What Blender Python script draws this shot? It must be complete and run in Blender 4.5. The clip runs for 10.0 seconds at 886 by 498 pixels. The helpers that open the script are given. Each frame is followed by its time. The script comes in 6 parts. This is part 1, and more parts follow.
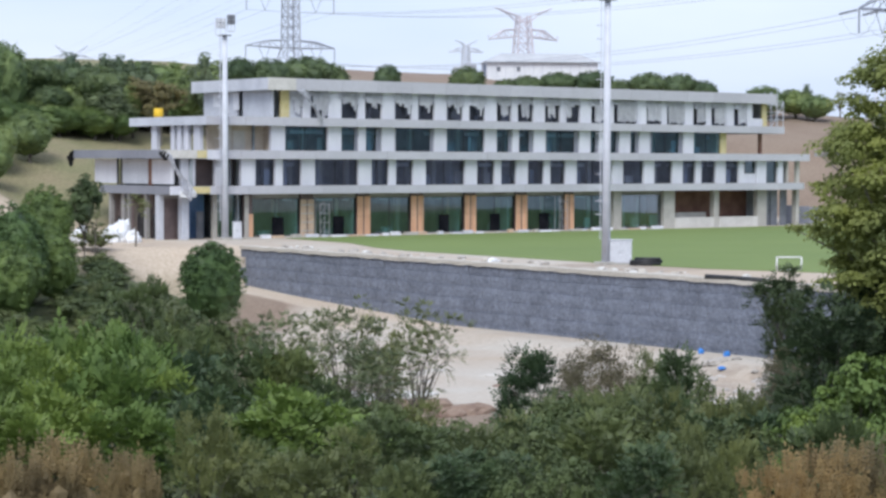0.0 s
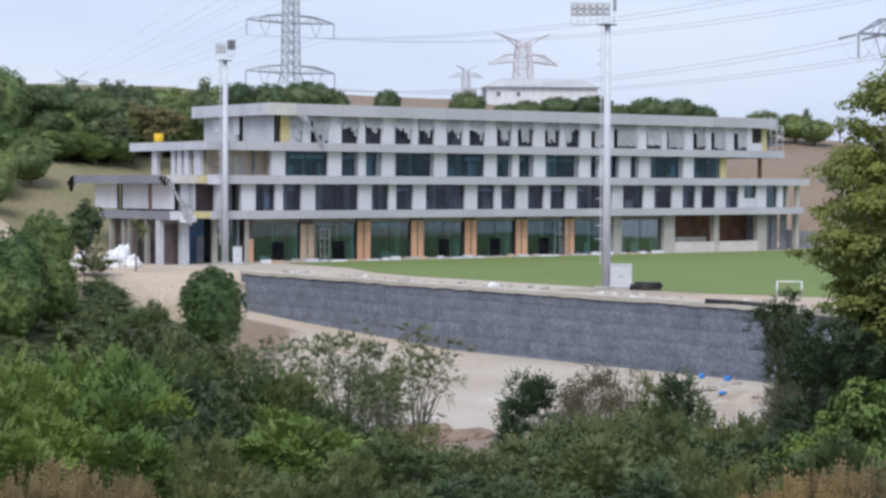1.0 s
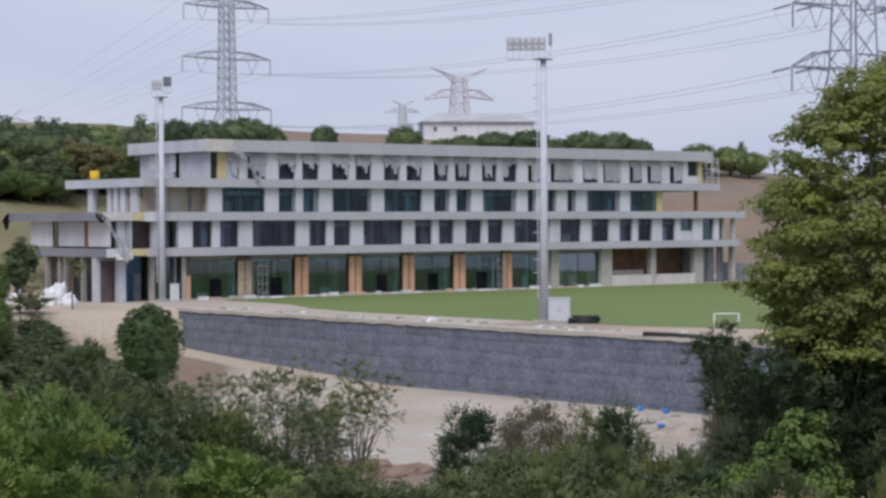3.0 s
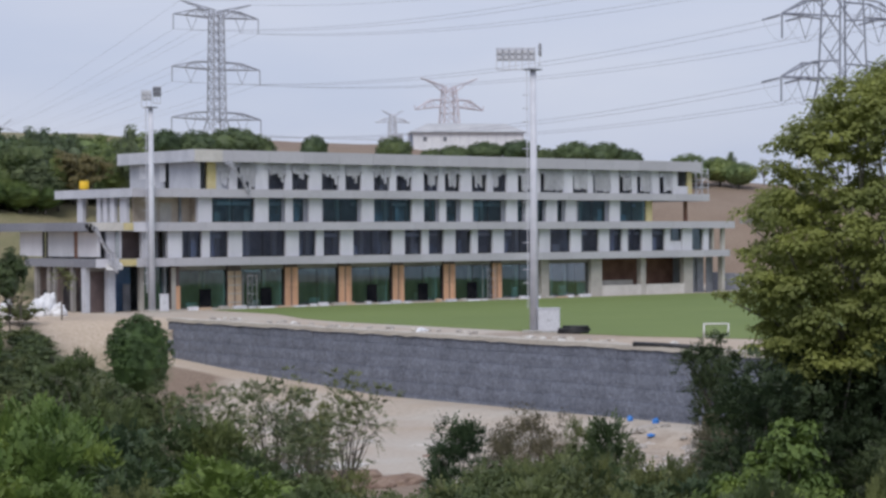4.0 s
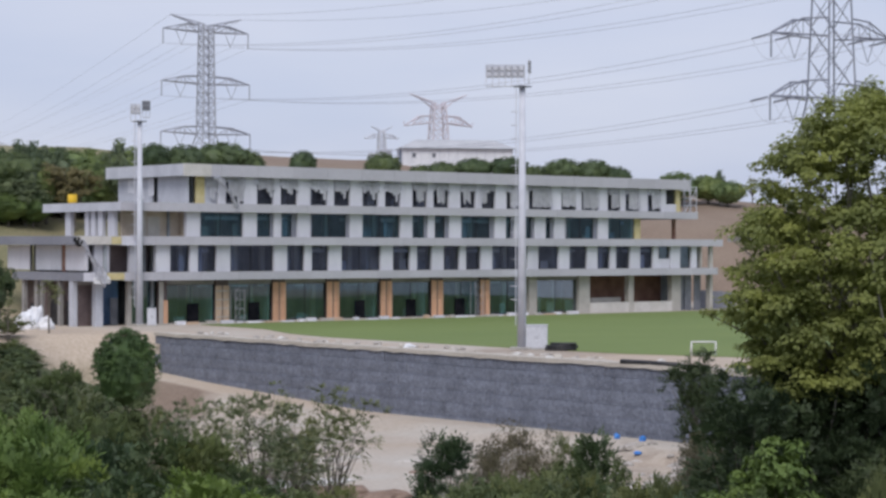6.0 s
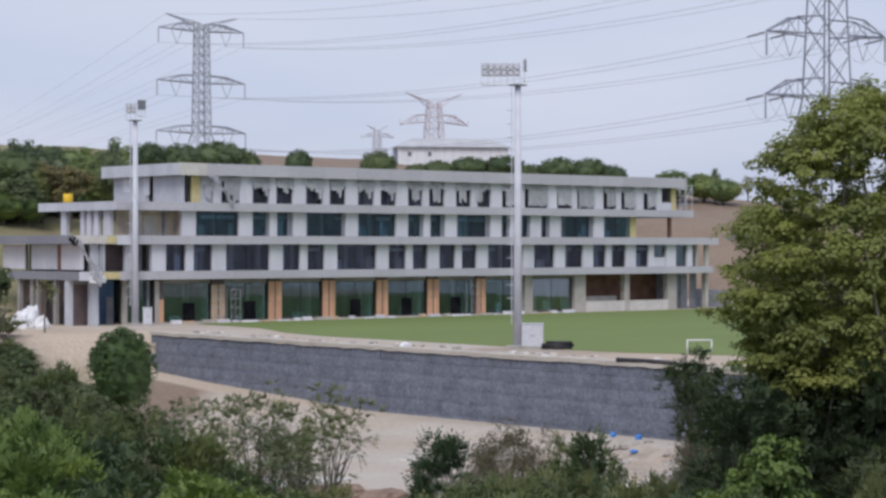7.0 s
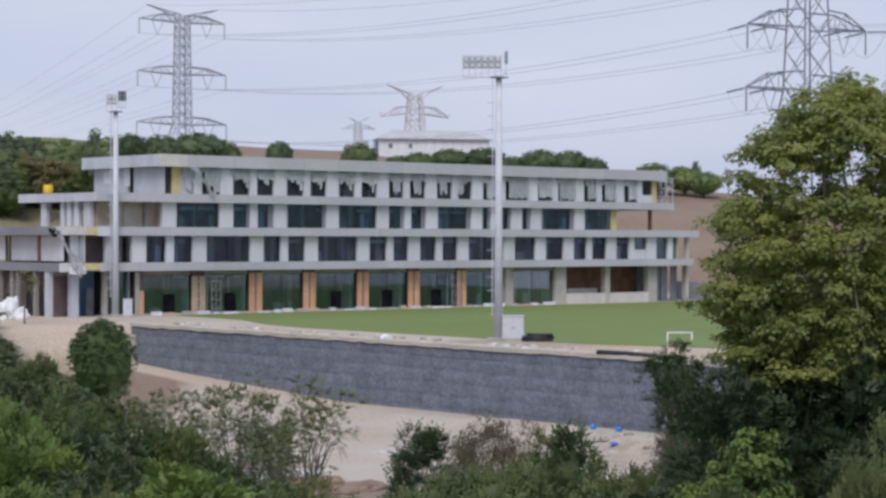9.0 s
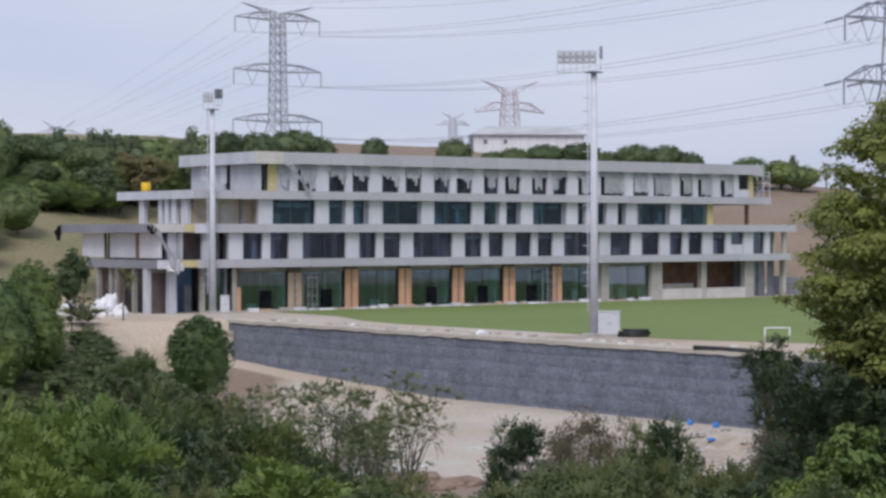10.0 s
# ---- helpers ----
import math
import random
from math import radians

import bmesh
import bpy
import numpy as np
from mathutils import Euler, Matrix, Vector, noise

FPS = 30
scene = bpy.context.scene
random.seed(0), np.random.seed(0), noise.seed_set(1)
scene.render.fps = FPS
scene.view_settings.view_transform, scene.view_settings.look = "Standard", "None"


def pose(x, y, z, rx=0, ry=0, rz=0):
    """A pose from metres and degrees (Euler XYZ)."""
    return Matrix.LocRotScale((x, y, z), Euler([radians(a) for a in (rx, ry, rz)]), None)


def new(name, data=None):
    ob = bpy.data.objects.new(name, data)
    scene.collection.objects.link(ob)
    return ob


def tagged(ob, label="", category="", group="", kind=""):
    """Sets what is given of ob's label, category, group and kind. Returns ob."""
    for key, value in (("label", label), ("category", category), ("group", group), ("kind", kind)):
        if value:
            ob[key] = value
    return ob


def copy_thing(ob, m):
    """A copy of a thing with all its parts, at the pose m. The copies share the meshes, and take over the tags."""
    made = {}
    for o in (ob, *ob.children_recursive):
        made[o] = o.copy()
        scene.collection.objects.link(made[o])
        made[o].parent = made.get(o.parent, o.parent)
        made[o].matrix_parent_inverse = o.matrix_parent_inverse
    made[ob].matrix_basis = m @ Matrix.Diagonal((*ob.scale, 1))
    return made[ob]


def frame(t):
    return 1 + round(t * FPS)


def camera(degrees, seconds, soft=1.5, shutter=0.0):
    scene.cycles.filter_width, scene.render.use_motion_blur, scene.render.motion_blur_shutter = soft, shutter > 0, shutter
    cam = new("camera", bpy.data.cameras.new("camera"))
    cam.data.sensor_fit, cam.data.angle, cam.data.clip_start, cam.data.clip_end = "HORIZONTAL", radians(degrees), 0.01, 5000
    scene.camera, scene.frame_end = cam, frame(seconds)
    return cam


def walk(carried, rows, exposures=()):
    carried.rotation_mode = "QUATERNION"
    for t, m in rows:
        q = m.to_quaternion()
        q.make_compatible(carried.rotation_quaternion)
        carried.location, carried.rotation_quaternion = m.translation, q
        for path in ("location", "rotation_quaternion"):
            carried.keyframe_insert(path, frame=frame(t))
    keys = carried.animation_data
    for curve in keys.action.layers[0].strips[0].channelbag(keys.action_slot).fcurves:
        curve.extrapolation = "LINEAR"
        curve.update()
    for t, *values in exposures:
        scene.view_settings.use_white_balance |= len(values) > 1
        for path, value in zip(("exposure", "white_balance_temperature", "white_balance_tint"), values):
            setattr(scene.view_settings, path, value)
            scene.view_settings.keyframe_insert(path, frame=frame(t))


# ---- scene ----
# The camera stands on a hillside and turns; it hardly leaves its place.
cam = camera(25.07, 10.0, soft=2.85)
EYE = (0.0, 0.0, 8.43)
TURNS = [  # seconds, yaw, pitch, roll
    (0.0, -37.208, -2.537, 0.208), (0.5, -37.265, -2.315, 0.325), (1.0, -37.201, -1.826, 0.161),
    (1.5, -37.275, -0.983, 0.342), (2.0, -37.560, -0.964, 0.456), (2.5, -38.553, -1.009, 0.026),
    (2.7, -38.847, -0.986, -0.248), (3.8, -39.267, -0.510, -0.238), (4.0, -39.280, -0.531, -0.307),
    (4.5, -39.404, -0.181, 0.015), (5.0, -39.401, 0.016, 0.193), (5.5, -39.548, -0.084, 0.200),
    (5.7, -39.585, -0.084, 0.150), (6.8, -39.684, -0.061, 0.074), (7.0, -39.741, -0.103, 0.030),
    (7.5, -40.167, -0.174, 0.289), (8.0, -40.300, -0.221, 0.250), (8.5, -40.495, -0.276, 0.543),
    (9.0, -40.295, -0.331, 0.160), (9.5, -37.855, -0.383, 0.236), (10.0, -37.556, -0.453, -0.091),
]
walk(cam, [(t, pose(*EYE, 90 + pitch, 0, yaw) @ pose(0, 0, 0, 0, 0, roll)) for t, yaw, pitch, roll in TURNS],
     exposures=((0.0, 0.47, 6250, 6), (0.5, 0.45, 6280, 6.5), (1.0, 0.29, 6350, 7), (1.5, 0.0, 6350, 9), (2.0, -0.05, 6500, 10), (4.0, -0.07, 6500, 10), (4.5, -0.07, 6500, 10), (5.5, 0.0, 6500, 10.5), (10.0, 0.0, 6500, 10.5)))

# ---- sky and sun: a bright, thinly overcast day ----
SUN_ELEVATION, SUN_BEARING = 50.0, 228.0   # degrees; bearing clockwise from +y
sky_world = bpy.data.worlds.new("overcast_sky")
scene.world = sky_world
sky_world.use_nodes = True
wn, wl = sky_world.node_tree.nodes, sky_world.node_tree.links
wn.clear()
sky = wn.new("ShaderNodeTexSky")
sky.sky_type, sky.sun_disc = "NISHITA", False
sky.sun_elevation, sky.sun_rotation = radians(SUN_ELEVATION), radians(SUN_BEARING)
sky.air_density, sky.dust_density, sky.ozone_density = 1.0, 1.5, 2.0
coords = wn.new("ShaderNodeTexCoord")
stretch = wn.new("ShaderNodeMapping")
stretch.inputs["Scale"].default_value = (2.0, 2.0, 9.0)
wl.new(coords.outputs["Generated"], stretch.inputs["Vector"])
clouds = wn.new("ShaderNodeTexNoise")
clouds.inputs["Scale"].default_value, clouds.inputs["Detail"].default_value = 1.6, 5.0
clouds.inputs["Roughness"].default_value = 0.45
wl.new(stretch.outputs[0], clouds.inputs["Vector"])
tone = wn.new("ShaderNodeValToRGB")
tone.color_ramp.elements[0].position, tone.color_ramp.elements[1].position = 0.34, 0.68
tone.color_ramp.elements[0].color = (5.48, 6.10, 8.15, 1)
tone.color_ramp.elements[1].color = (7.0, 7.29, 8.75, 1)
wl.new(clouds.outputs["Fac"], tone.inputs["Fac"])
veil = wn.new("ShaderNodeMix")
veil.data_type = "RGBA"
veil.inputs["Factor"].default_value = 0.82
wl.new(sky.outputs["Color"], veil.inputs[6])
wl.new(tone.outputs["Color"], veil.inputs[7])
back = wn.new("ShaderNodeBackground")
back.inputs["Strength"].default_value = 0.1
wl.new(veil.outputs[2], back.inputs["Color"])
wl.new(back.outputs[0], wn.new("ShaderNodeOutputWorld").inputs["Surface"])

sun_data = bpy.data.lights.new("sun", "SUN")
sun_data.energy, sun_data.angle, sun_data.color = 1.9, radians(30), (1.0, 0.965, 0.93)
sun = new("sun", sun_data)
sun.matrix_world = pose(0, 0, 60, 90 - SUN_ELEVATION, 0, 180 - SUN_BEARING)


# ---- materials ----
def nodes_of(name):
    m = bpy.data.materials.new(name)
    m.use_nodes = True
    nt = m.node_tree
    return m, nt.nodes, nt.links, nt.nodes["Principled BSDF"]


def rgb(c):
    return (c[0], c[1], c[2], 1.0)


def mixed(n, l, fac, a, b, mode="MIX"):
    x = n.new("ShaderNodeMix")
    x.data_type, x.blend_type = "RGBA", mode
    for sock, v in ((x.inputs["Factor"], fac), (x.inputs[6], a), (x.inputs[7], b)):
        if isinstance(v, bpy.types.NodeSocket):
            l.new(v, sock)
        else:
            sock.default_value = v if isinstance(v, (int, float)) else rgb(v)
    return x.outputs[2]


def noise_out(n, l, scale, detail=4.0, where=None, stretch=None, rough=0.55):
    t = n.new("ShaderNodeTexNoise")
    t.inputs["Scale"].default_value, t.inputs["Detail"].default_value = scale, detail
    t.inputs["Roughness"].default_value = rough
    if where is not None:
        if stretch:
            mp = n.new("ShaderNodeMapping")
            mp.inputs["Scale"].default_value = stretch
            l.new(where, mp.inputs["Vector"])
            where = mp.outputs[0]
        l.new(where, t.inputs["Vector"])
    return t.outputs["Fac"]


def ramped(n, l, fac, lo, hi):
    r = n.new("ShaderNodeMapRange")
    r.inputs["From Min"].default_value, r.inputs["From Max"].default_value = lo, hi
    l.new(fac, r.inputs["Value"])
    return r.outputs[0]


def surface(name, base, second, rough=0.8, big=0.5, fine=8.0, bump=0.2, metal=0.0, streak=None, piece=0.0, bump_scale=None, contrast=(0.35, 0.65), grain_amount=1.0):
    """Two-scale variation between two colours, at world size; piece: how far whole pieces differ in tone."""
    m, n, l, b = nodes_of(name)
    geo = n.new("ShaderNodeNewGeometry").outputs["Position"]
    large = ramped(n, l, noise_out(n, l, big, 3.0, geo, streak), *contrast)
    small = ramped(n, l, noise_out(n, l, fine, 5.0, geo), 0.3, 0.75)
    col = mixed(n, l, large, base, second)
    grain = mixed(n, l, small, (1 - 0.14 * grain_amount,) * 3, (1 + 0.1 * grain_amount,) * 3)
    col = mixed(n, l, 1.0, col, grain, "MULTIPLY")
    if piece:
        info = n.new("ShaderNodeObjectInfo").outputs["Random"]
        tint = mixed(n, l, info, (1 - piece,) * 3, (1 + piece * 0.6,) * 3)
        col = mixed(n, l, 1.0, col, tint, "MULTIPLY")
    l.new(col, b.inputs["Base Color"])
    b.inputs["Roughness"].default_value, b.inputs["Metallic"].default_value = rough, metal
    if bump:
        bp = n.new("ShaderNodeBump")
        bp.inputs["Strength"].default_value, bp.inputs["Distance"].default_value = bump, 0.03
        l.new(noise_out(n, l, bump_scale or fine * 1.5, 5.0, geo), bp.inputs["Height"])
        l.new(bp.outputs[0], b.inputs["Normal"])
    return m


def leafy(name, dark, light, through_light=0.25, island=0.4):
    m, n, l, b = nodes_of(name)
    info = n.new("ShaderNodeObjectInfo").outputs["Random"]
    g = n.new("ShaderNodeNewGeometry")
    per_leaf = n.new("ShaderNodeMath")
    per_leaf.operation = "MULTIPLY_ADD"
    per_leaf.inputs[1].default_value, per_leaf.inputs[2].default_value = island, 0.5 - island / 2
    l.new(g.outputs["Random Per Island"], per_leaf.inputs[0])
    per_leaf = per_leaf.outputs[0]
    col = mixed(n, l, per_leaf, dark, light)
    patch = ramped(n, l, noise_out(n, l, 0.7, 3.0, g.outputs["Position"]), 0.34, 0.66)
    col = mixed(n, l, 1.0, col, mixed(n, l, patch, (0.74, 0.78, 0.80), (1.24, 1.22, 1.06)), "MULTIPLY")
    col = mixed(n, l, 1.0, col, mixed(n, l, info, (0.78, 0.84, 0.86), (1.2, 1.12, 0.98)), "MULTIPLY")
    l.new(col, b.inputs["Base Color"])
    b.inputs["Roughness"].default_value = 0.55
    b.inputs["Specular IOR Level"].default_value = 0.35
    tr = n.new("ShaderNodeBsdfTranslucent")
    l.new(col, tr.inputs["Color"])
    mx = n.new("ShaderNodeMixShader")
    mx.inputs[0].default_value = through_light
    out = n["Material Output"]
    l.new(b.outputs[0], mx.inputs[1])
    l.new(tr.outputs[0], mx.inputs[2])
    l.new(mx.outputs[0], out.inputs["Surface"])
    return m


M = {}
M["fascia"] = surface("grey_fascia_panel", (0.465, 0.460, 0.502), (0.505, 0.50, 0.542), 0.55, 0.15, 2.5, 0.02, piece=0.05, grain_amount=0.4)
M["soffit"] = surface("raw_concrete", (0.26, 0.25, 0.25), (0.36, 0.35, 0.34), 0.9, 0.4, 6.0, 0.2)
M["plaster"] = surface("white_plaster", (0.60, 0.605, 0.665), (0.68, 0.685, 0.745), 0.85, 0.6, 7.0, 0.12, streak=(1, 1, 0.35), piece=0.07, grain_amount=0.5)
M["end_panel"] = surface("grey_end_cladding", (0.225, 0.235, 0.28), (0.27, 0.28, 0.325), 0.55, 0.2, 3.0, 0.03, piece=0.06)
M["bluish_render"] = surface("pale_render", (0.49, 0.51, 0.57), (0.59, 0.61, 0.67), 0.85, 0.5, 6.0, 0.12, streak=(1, 1, 0.4), piece=0.05)
M["pale_render"] = surface("off_white_render", (0.54, 0.52, 0.49), (0.64, 0.62, 0.59), 0.9, 0.6, 8.0, 0.15)
M["concrete"] = surface("site_concrete", (0.42, 0.40, 0.37), (0.52, 0.50, 0.46), 0.9, 0.6, 8.0, 0.25, piece=0.08)
M["beige"] = surface("beige_blockwork", (0.42, 0.35, 0.28), (0.52, 0.45, 0.37), 0.9, 0.7, 8.0, 0.25)
M["yellow_board"] = surface("yellow_insulation", (0.56, 0.475, 0.22), (0.64, 0.56, 0.32), 0.85, 1.0, 9.0, 0.15)
M["wood"] = surface("oiled_timber_cladding", (0.62, 0.345, 0.205), (0.74, 0.45, 0.29), 0.6, 1.2, 14.0, 0.15, streak=(6, 6, 0.4), piece=0.14)
M["pale_wood"] = surface("pale_plywood", (0.50, 0.36, 0.25), (0.60, 0.46, 0.34), 0.7, 1.2, 12.0, 0.15, streak=(4, 4, 0.5), piece=0.1)
M["brown_wall"] = surface("brown_brickwork", (0.15, 0.075, 0.055), (0.22, 0.12, 0.085), 0.85, 0.8, 10.0, 0.3)
# Shutter brown, also the painted dark of unlit rooms and the wing's recess.
M["shutter"] = surface("brown_shutter_and_recess_shade", (0.115, 0.085, 0.085), (0.16, 0.12, 0.12), 0.6, 1.0, 8.0, 0.1)
M["dark_frame"] = surface("dark_window_aluminium", (0.035, 0.037, 0.042), (0.06, 0.06, 0.066), 0.45, 1.0, 10.0, 0.03, metal=0.4)
M["mullion"] = surface("grey_window_aluminium", (0.28, 0.29, 0.32), (0.36, 0.37, 0.4), 0.45, 1.0, 10.0, 0.03, metal=0.3)
M["room"] = surface("unfinished_room_wall", (0.20, 0.23, 0.26), (0.40, 0.43, 0.46), 0.95, 0.35, 5.0, 0.1)
M["film"] = surface("white_protective_film", (0.68, 0.69, 0.74), (0.82, 0.83, 0.88), 0.6, 1.5, 5.0, 0.0, piece=0.1)
M["membrane"] = surface("roof_gravel", (0.3, 0.29, 0.28), (0.42, 0.4, 0.38), 0.95, 0.5, 12.0, 0.3)
M["steel"] = surface("galvanised_steel", (0.56, 0.58, 0.645), (0.64, 0.66, 0.725), 0.6, 0.8, 9.0, 0.03, metal=0.0, grain_amount=0.4)
# Near-black for doorway panels: the darkness of an unlit room put into the colour.
M["door_dark"] = surface("painted_doorway_dark", (0.008, 0.009, 0.012), (0.02, 0.02, 0.024), 1.0, 1.0, 8.0, 0.0)
M["door_dark"].node_tree.nodes["Principled BSDF"].inputs["Specular IOR Level"].default_value = 0.0
M["steel_dark"] = surface("weathered_steel", (0.17, 0.18, 0.21), (0.24, 0.25, 0.28), 0.6, 0.8, 9.0, 0.05, metal=0.3)
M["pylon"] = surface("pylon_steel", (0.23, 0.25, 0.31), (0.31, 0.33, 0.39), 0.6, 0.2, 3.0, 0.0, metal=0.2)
# The next three have haze put into the colour, paler with distance.
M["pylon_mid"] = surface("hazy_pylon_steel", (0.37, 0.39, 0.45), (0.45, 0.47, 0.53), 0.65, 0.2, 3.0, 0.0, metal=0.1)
M["pylon_far"] = surface("haze_pale_pylon_steel", (0.60, 0.62, 0.68), (0.66, 0.68, 0.74), 0.7, 0.2, 3.0, 0.0)
M["pylon_red"] = surface("haze_pale_red_pylon_paint", (0.60, 0.56, 0.61), (0.66, 0.61, 0.66), 0.7, 0.2, 3.0, 0.0)
M["cable"] = surface("aluminium_cable", (0.42, 0.44, 0.50), (0.50, 0.52, 0.58), 0.6, 0.1, 2.0, 0.0, metal=0.3)
M["cabinet"] = surface("light_grey_cabinet", (0.56, 0.575, 0.625), (0.63, 0.645, 0.695), 0.5, 0.8, 6.0, 0.03)
M["white_paint"] = surface("white_paint", (0.72, 0.72, 0.72), (0.8, 0.8, 0.8), 0.5, 1.0, 8.0, 0.03)
M["black_plastic"] = surface("black_plastic", (0.016, 0.017, 0.02), (0.03, 0.03, 0.034), 0.5, 1.5, 10.0, 0.1)
M["blue_plastic"] = surface("blue_plastic", (0.04, 0.19, 0.58), (0.06, 0.26, 0.68), 0.5, 1.5, 10.0, 0.1)
M["yellow_plastic"] = surface("yellow_plastic", (0.80, 0.50, 0.02), (0.86, 0.58, 0.05), 0.5, 1.0, 6.0, 0.05)
M["white_tarp"] = surface("white_tarpaulin", (0.68, 0.69, 0.72), (0.84, 0.85, 0.87), 0.6, 1.8, 8.0, 0.5)
M["lime"] = surface("white_crushed_stone", (0.56, 0.545, 0.52), (0.70, 0.685, 0.66), 0.95, 1.2, 9.0, 0.5)
M["rubble"] = surface("pale_rubble", (0.36, 0.33, 0.30), (0.55, 0.51, 0.47), 0.95, 1.0, 10.0, 0.5, piece=0.2)
M["wall_cap"] = surface("dusty_concrete_coping", (0.44, 0.40, 0.35), (0.56, 0.52, 0.46), 0.95, 0.35, 5.0, 0.3, contrast=(0.3, 0.7))
M["soil"] = surface("reddish_brown_soil", (0.19, 0.125, 0.095), (0.31, 0.23, 0.175), 0.95, 0.9, 6.0, 0.6)
M["pale_sand"] = surface("pale_sand", (0.46, 0.42, 0.37), (0.60, 0.56, 0.51), 0.95, 0.7, 6.0, 0.5)
M["far_white"] = surface("site_office_cladding", (0.70, 0.71, 0.75), (0.78, 0.79, 0.82), 0.7, 0.3, 3.0, 0.03)
M["far_roof"] = surface("site_office_roof", (0.44, 0.45, 0.47), (0.52, 0.53, 0.55), 0.7, 0.3, 3.0, 0.03)
M["far_blue"] = surface("blue_door_and_bay_dark", (0.10, 0.18, 0.34), (0.14, 0.23, 0.4), 0.6, 0.5, 3.0, 0.0)
M["bark"] = surface("grey_bark", (0.10, 0.085, 0.07), (0.20, 0.18, 0.15), 0.95, 2.0, 14.0, 0.5, streak=(3, 3, 0.6))
M["pale_bark"] = surface("pale_bark", (0.22, 0.20, 0.17), (0.36, 0.34, 0.29), 0.9, 2.0, 14.0, 0.4, streak=(2, 2, 0.8))
M["leaf_broad"] = leafy("broadleaf_foliage", (0.215, 0.25, 0.082), (0.37, 0.405, 0.15), 0.5)
M["leaf_green"] = leafy("green_shrub_foliage", (0.062, 0.09, 0.036), (0.142, 0.178, 0.08), 0.22)
M["leaf_bright"] = leafy("bright_shrub_foliage", (0.084, 0.14, 0.034), (0.185, 0.255, 0.072), 0.22)
M["leaf_dark"] = leafy("dark_foliage", (0.04, 0.07, 0.036), (0.1, 0.142, 0.072), 0.2)
# Deep green leaves, darkened further for the shade under the big tree's crown.
M["leaf_deep_shade"] = leafy("deep_green_and_shade_foliage", (0.034, 0.052, 0.026), (0.084, 0.114, 0.054), 0.25)
M["leaf_olive"] = leafy("olive_foliage", (0.088, 0.11, 0.046), (0.19, 0.216, 0.1), 0.25)
M["leaf_sparse"] = leafy("greyish_acacia_foliage", (0.118, 0.142, 0.072), (0.24, 0.265, 0.145), 0.35)
M["leaf_brown"] = leafy("dry_brown_foliage", (0.225, 0.16, 0.086), (0.395, 0.295, 0.17), 0.3)
M["leaf_rust"] = leafy("rusty_autumn_foliage", (0.140, 0.134, 0.072), (0.250, 0.226, 0.130), 0.3)
M["leaf_twig"] = leafy("dry_grey_twigs", (0.090, 0.082, 0.060), (0.172, 0.158, 0.118), 0.1)
M["needle"] = leafy("stone_pine_needles", (0.068, 0.106, 0.054), (0.15, 0.2, 0.1), 0.3)
M["needle_young"] = leafy("young_pine_needles", (0.108, 0.160, 0.070), (0.245, 0.315, 0.135), 0.3)
# Darker copy of the young pine needles: shade put into the colour.
M["needle_shaded"] = leafy("shaded_pine_needles", (0.070, 0.118, 0.040), (0.160, 0.232, 0.086), 0.3)
M["needle_dark"] = leafy("dark_pine_needles", (0.090, 0.128, 0.084), (0.200, 0.250, 0.156), 0.3)

# glass: what is behind shows through the tint, the rest is mirrored; shine is the share that each face mirrors
def glazing(name, shine, tint, mirror):
    m, n, l, b = nodes_of(name)
    glossy, clear, gmix = (n.new("ShaderNode" + k) for k in ("BsdfGlossy", "BsdfTransparent", "MixShader"))
    glossy.inputs["Roughness"].default_value = 0.03
    glossy.inputs["Color"].default_value = rgb(mirror)
    clear.inputs["Color"].default_value = rgb(tint)
    gmix.inputs[0].default_value = shine
    l.new(clear.outputs[0], gmix.inputs[1])
    l.new(glossy.outputs[0], gmix.inputs[2])
    l.new(gmix.outputs[0], n["Material Output"].inputs["Surface"])
    return m


M["glass"] = glazing("tinted_glass", 0.085, (0.66, 0.80, 0.80), (0.86, 0.95, 1.0))
M["pale_glass"] = glazing("paler_mirroring_glass", 0.16, (0.66, 0.78, 0.80), (0.9, 0.95, 1.0))
M["clear_glass"] = glazing("clear_glass", 0.028, (0.76, 0.80, 0.88), (0.9, 0.92, 1.0))
M["teal_glass"] = glazing("teal_glass", 0.028, (0.62, 0.78, 0.83), (0.8, 0.95, 1.0))

# gabion stone: basalt lumps in wire
m, n, l, b = nodes_of("basalt_gabion_stone")
where = n.new("ShaderNodeNewGeometry").outputs["Position"]
cells = n.new("ShaderNodeTexVoronoi")
cells.inputs["Scale"].default_value = 5.0
l.new(where, cells.inputs["Vector"])
bw = n.new("ShaderNodeRGBToBW")
l.new(cells.outputs["Color"], bw.inputs[0])
col = mixed(n, l, bw.outputs[0], (0.116, 0.128, 0.164), (0.196, 0.215, 0.264))
patch = ramped(n, l, noise_out(n, l, 0.7, 4.0, where), 0.3, 0.7)
col = mixed(n, l, 1.0, col, mixed(n, l, patch, (0.84, 0.84, 0.84), (1.2, 1.2, 1.2)), "MULTIPLY")
info = n.new("ShaderNodeObjectInfo").outputs["Random"]
col = mixed(n, l, 1.0, col, mixed(n, l, info, (0.93, 0.93, 0.94), (1.06, 1.06, 1.06)), "MULTIPLY")
l.new(col, b.inputs["Base Color"])
b.inputs["Roughness"].default_value = 0.85
bm_node = n.new("ShaderNodeBump")
bm_node.inputs["Strength"].default_value, bm_node.inputs["Distance"].default_value = 0.45, 0.08
bm_node.invert = True
l.new(cells.outputs["Distance"], bm_node.inputs["Height"])
l.new(bm_node.outputs[0], b.inputs["Normal"])
M["gabion"] = m

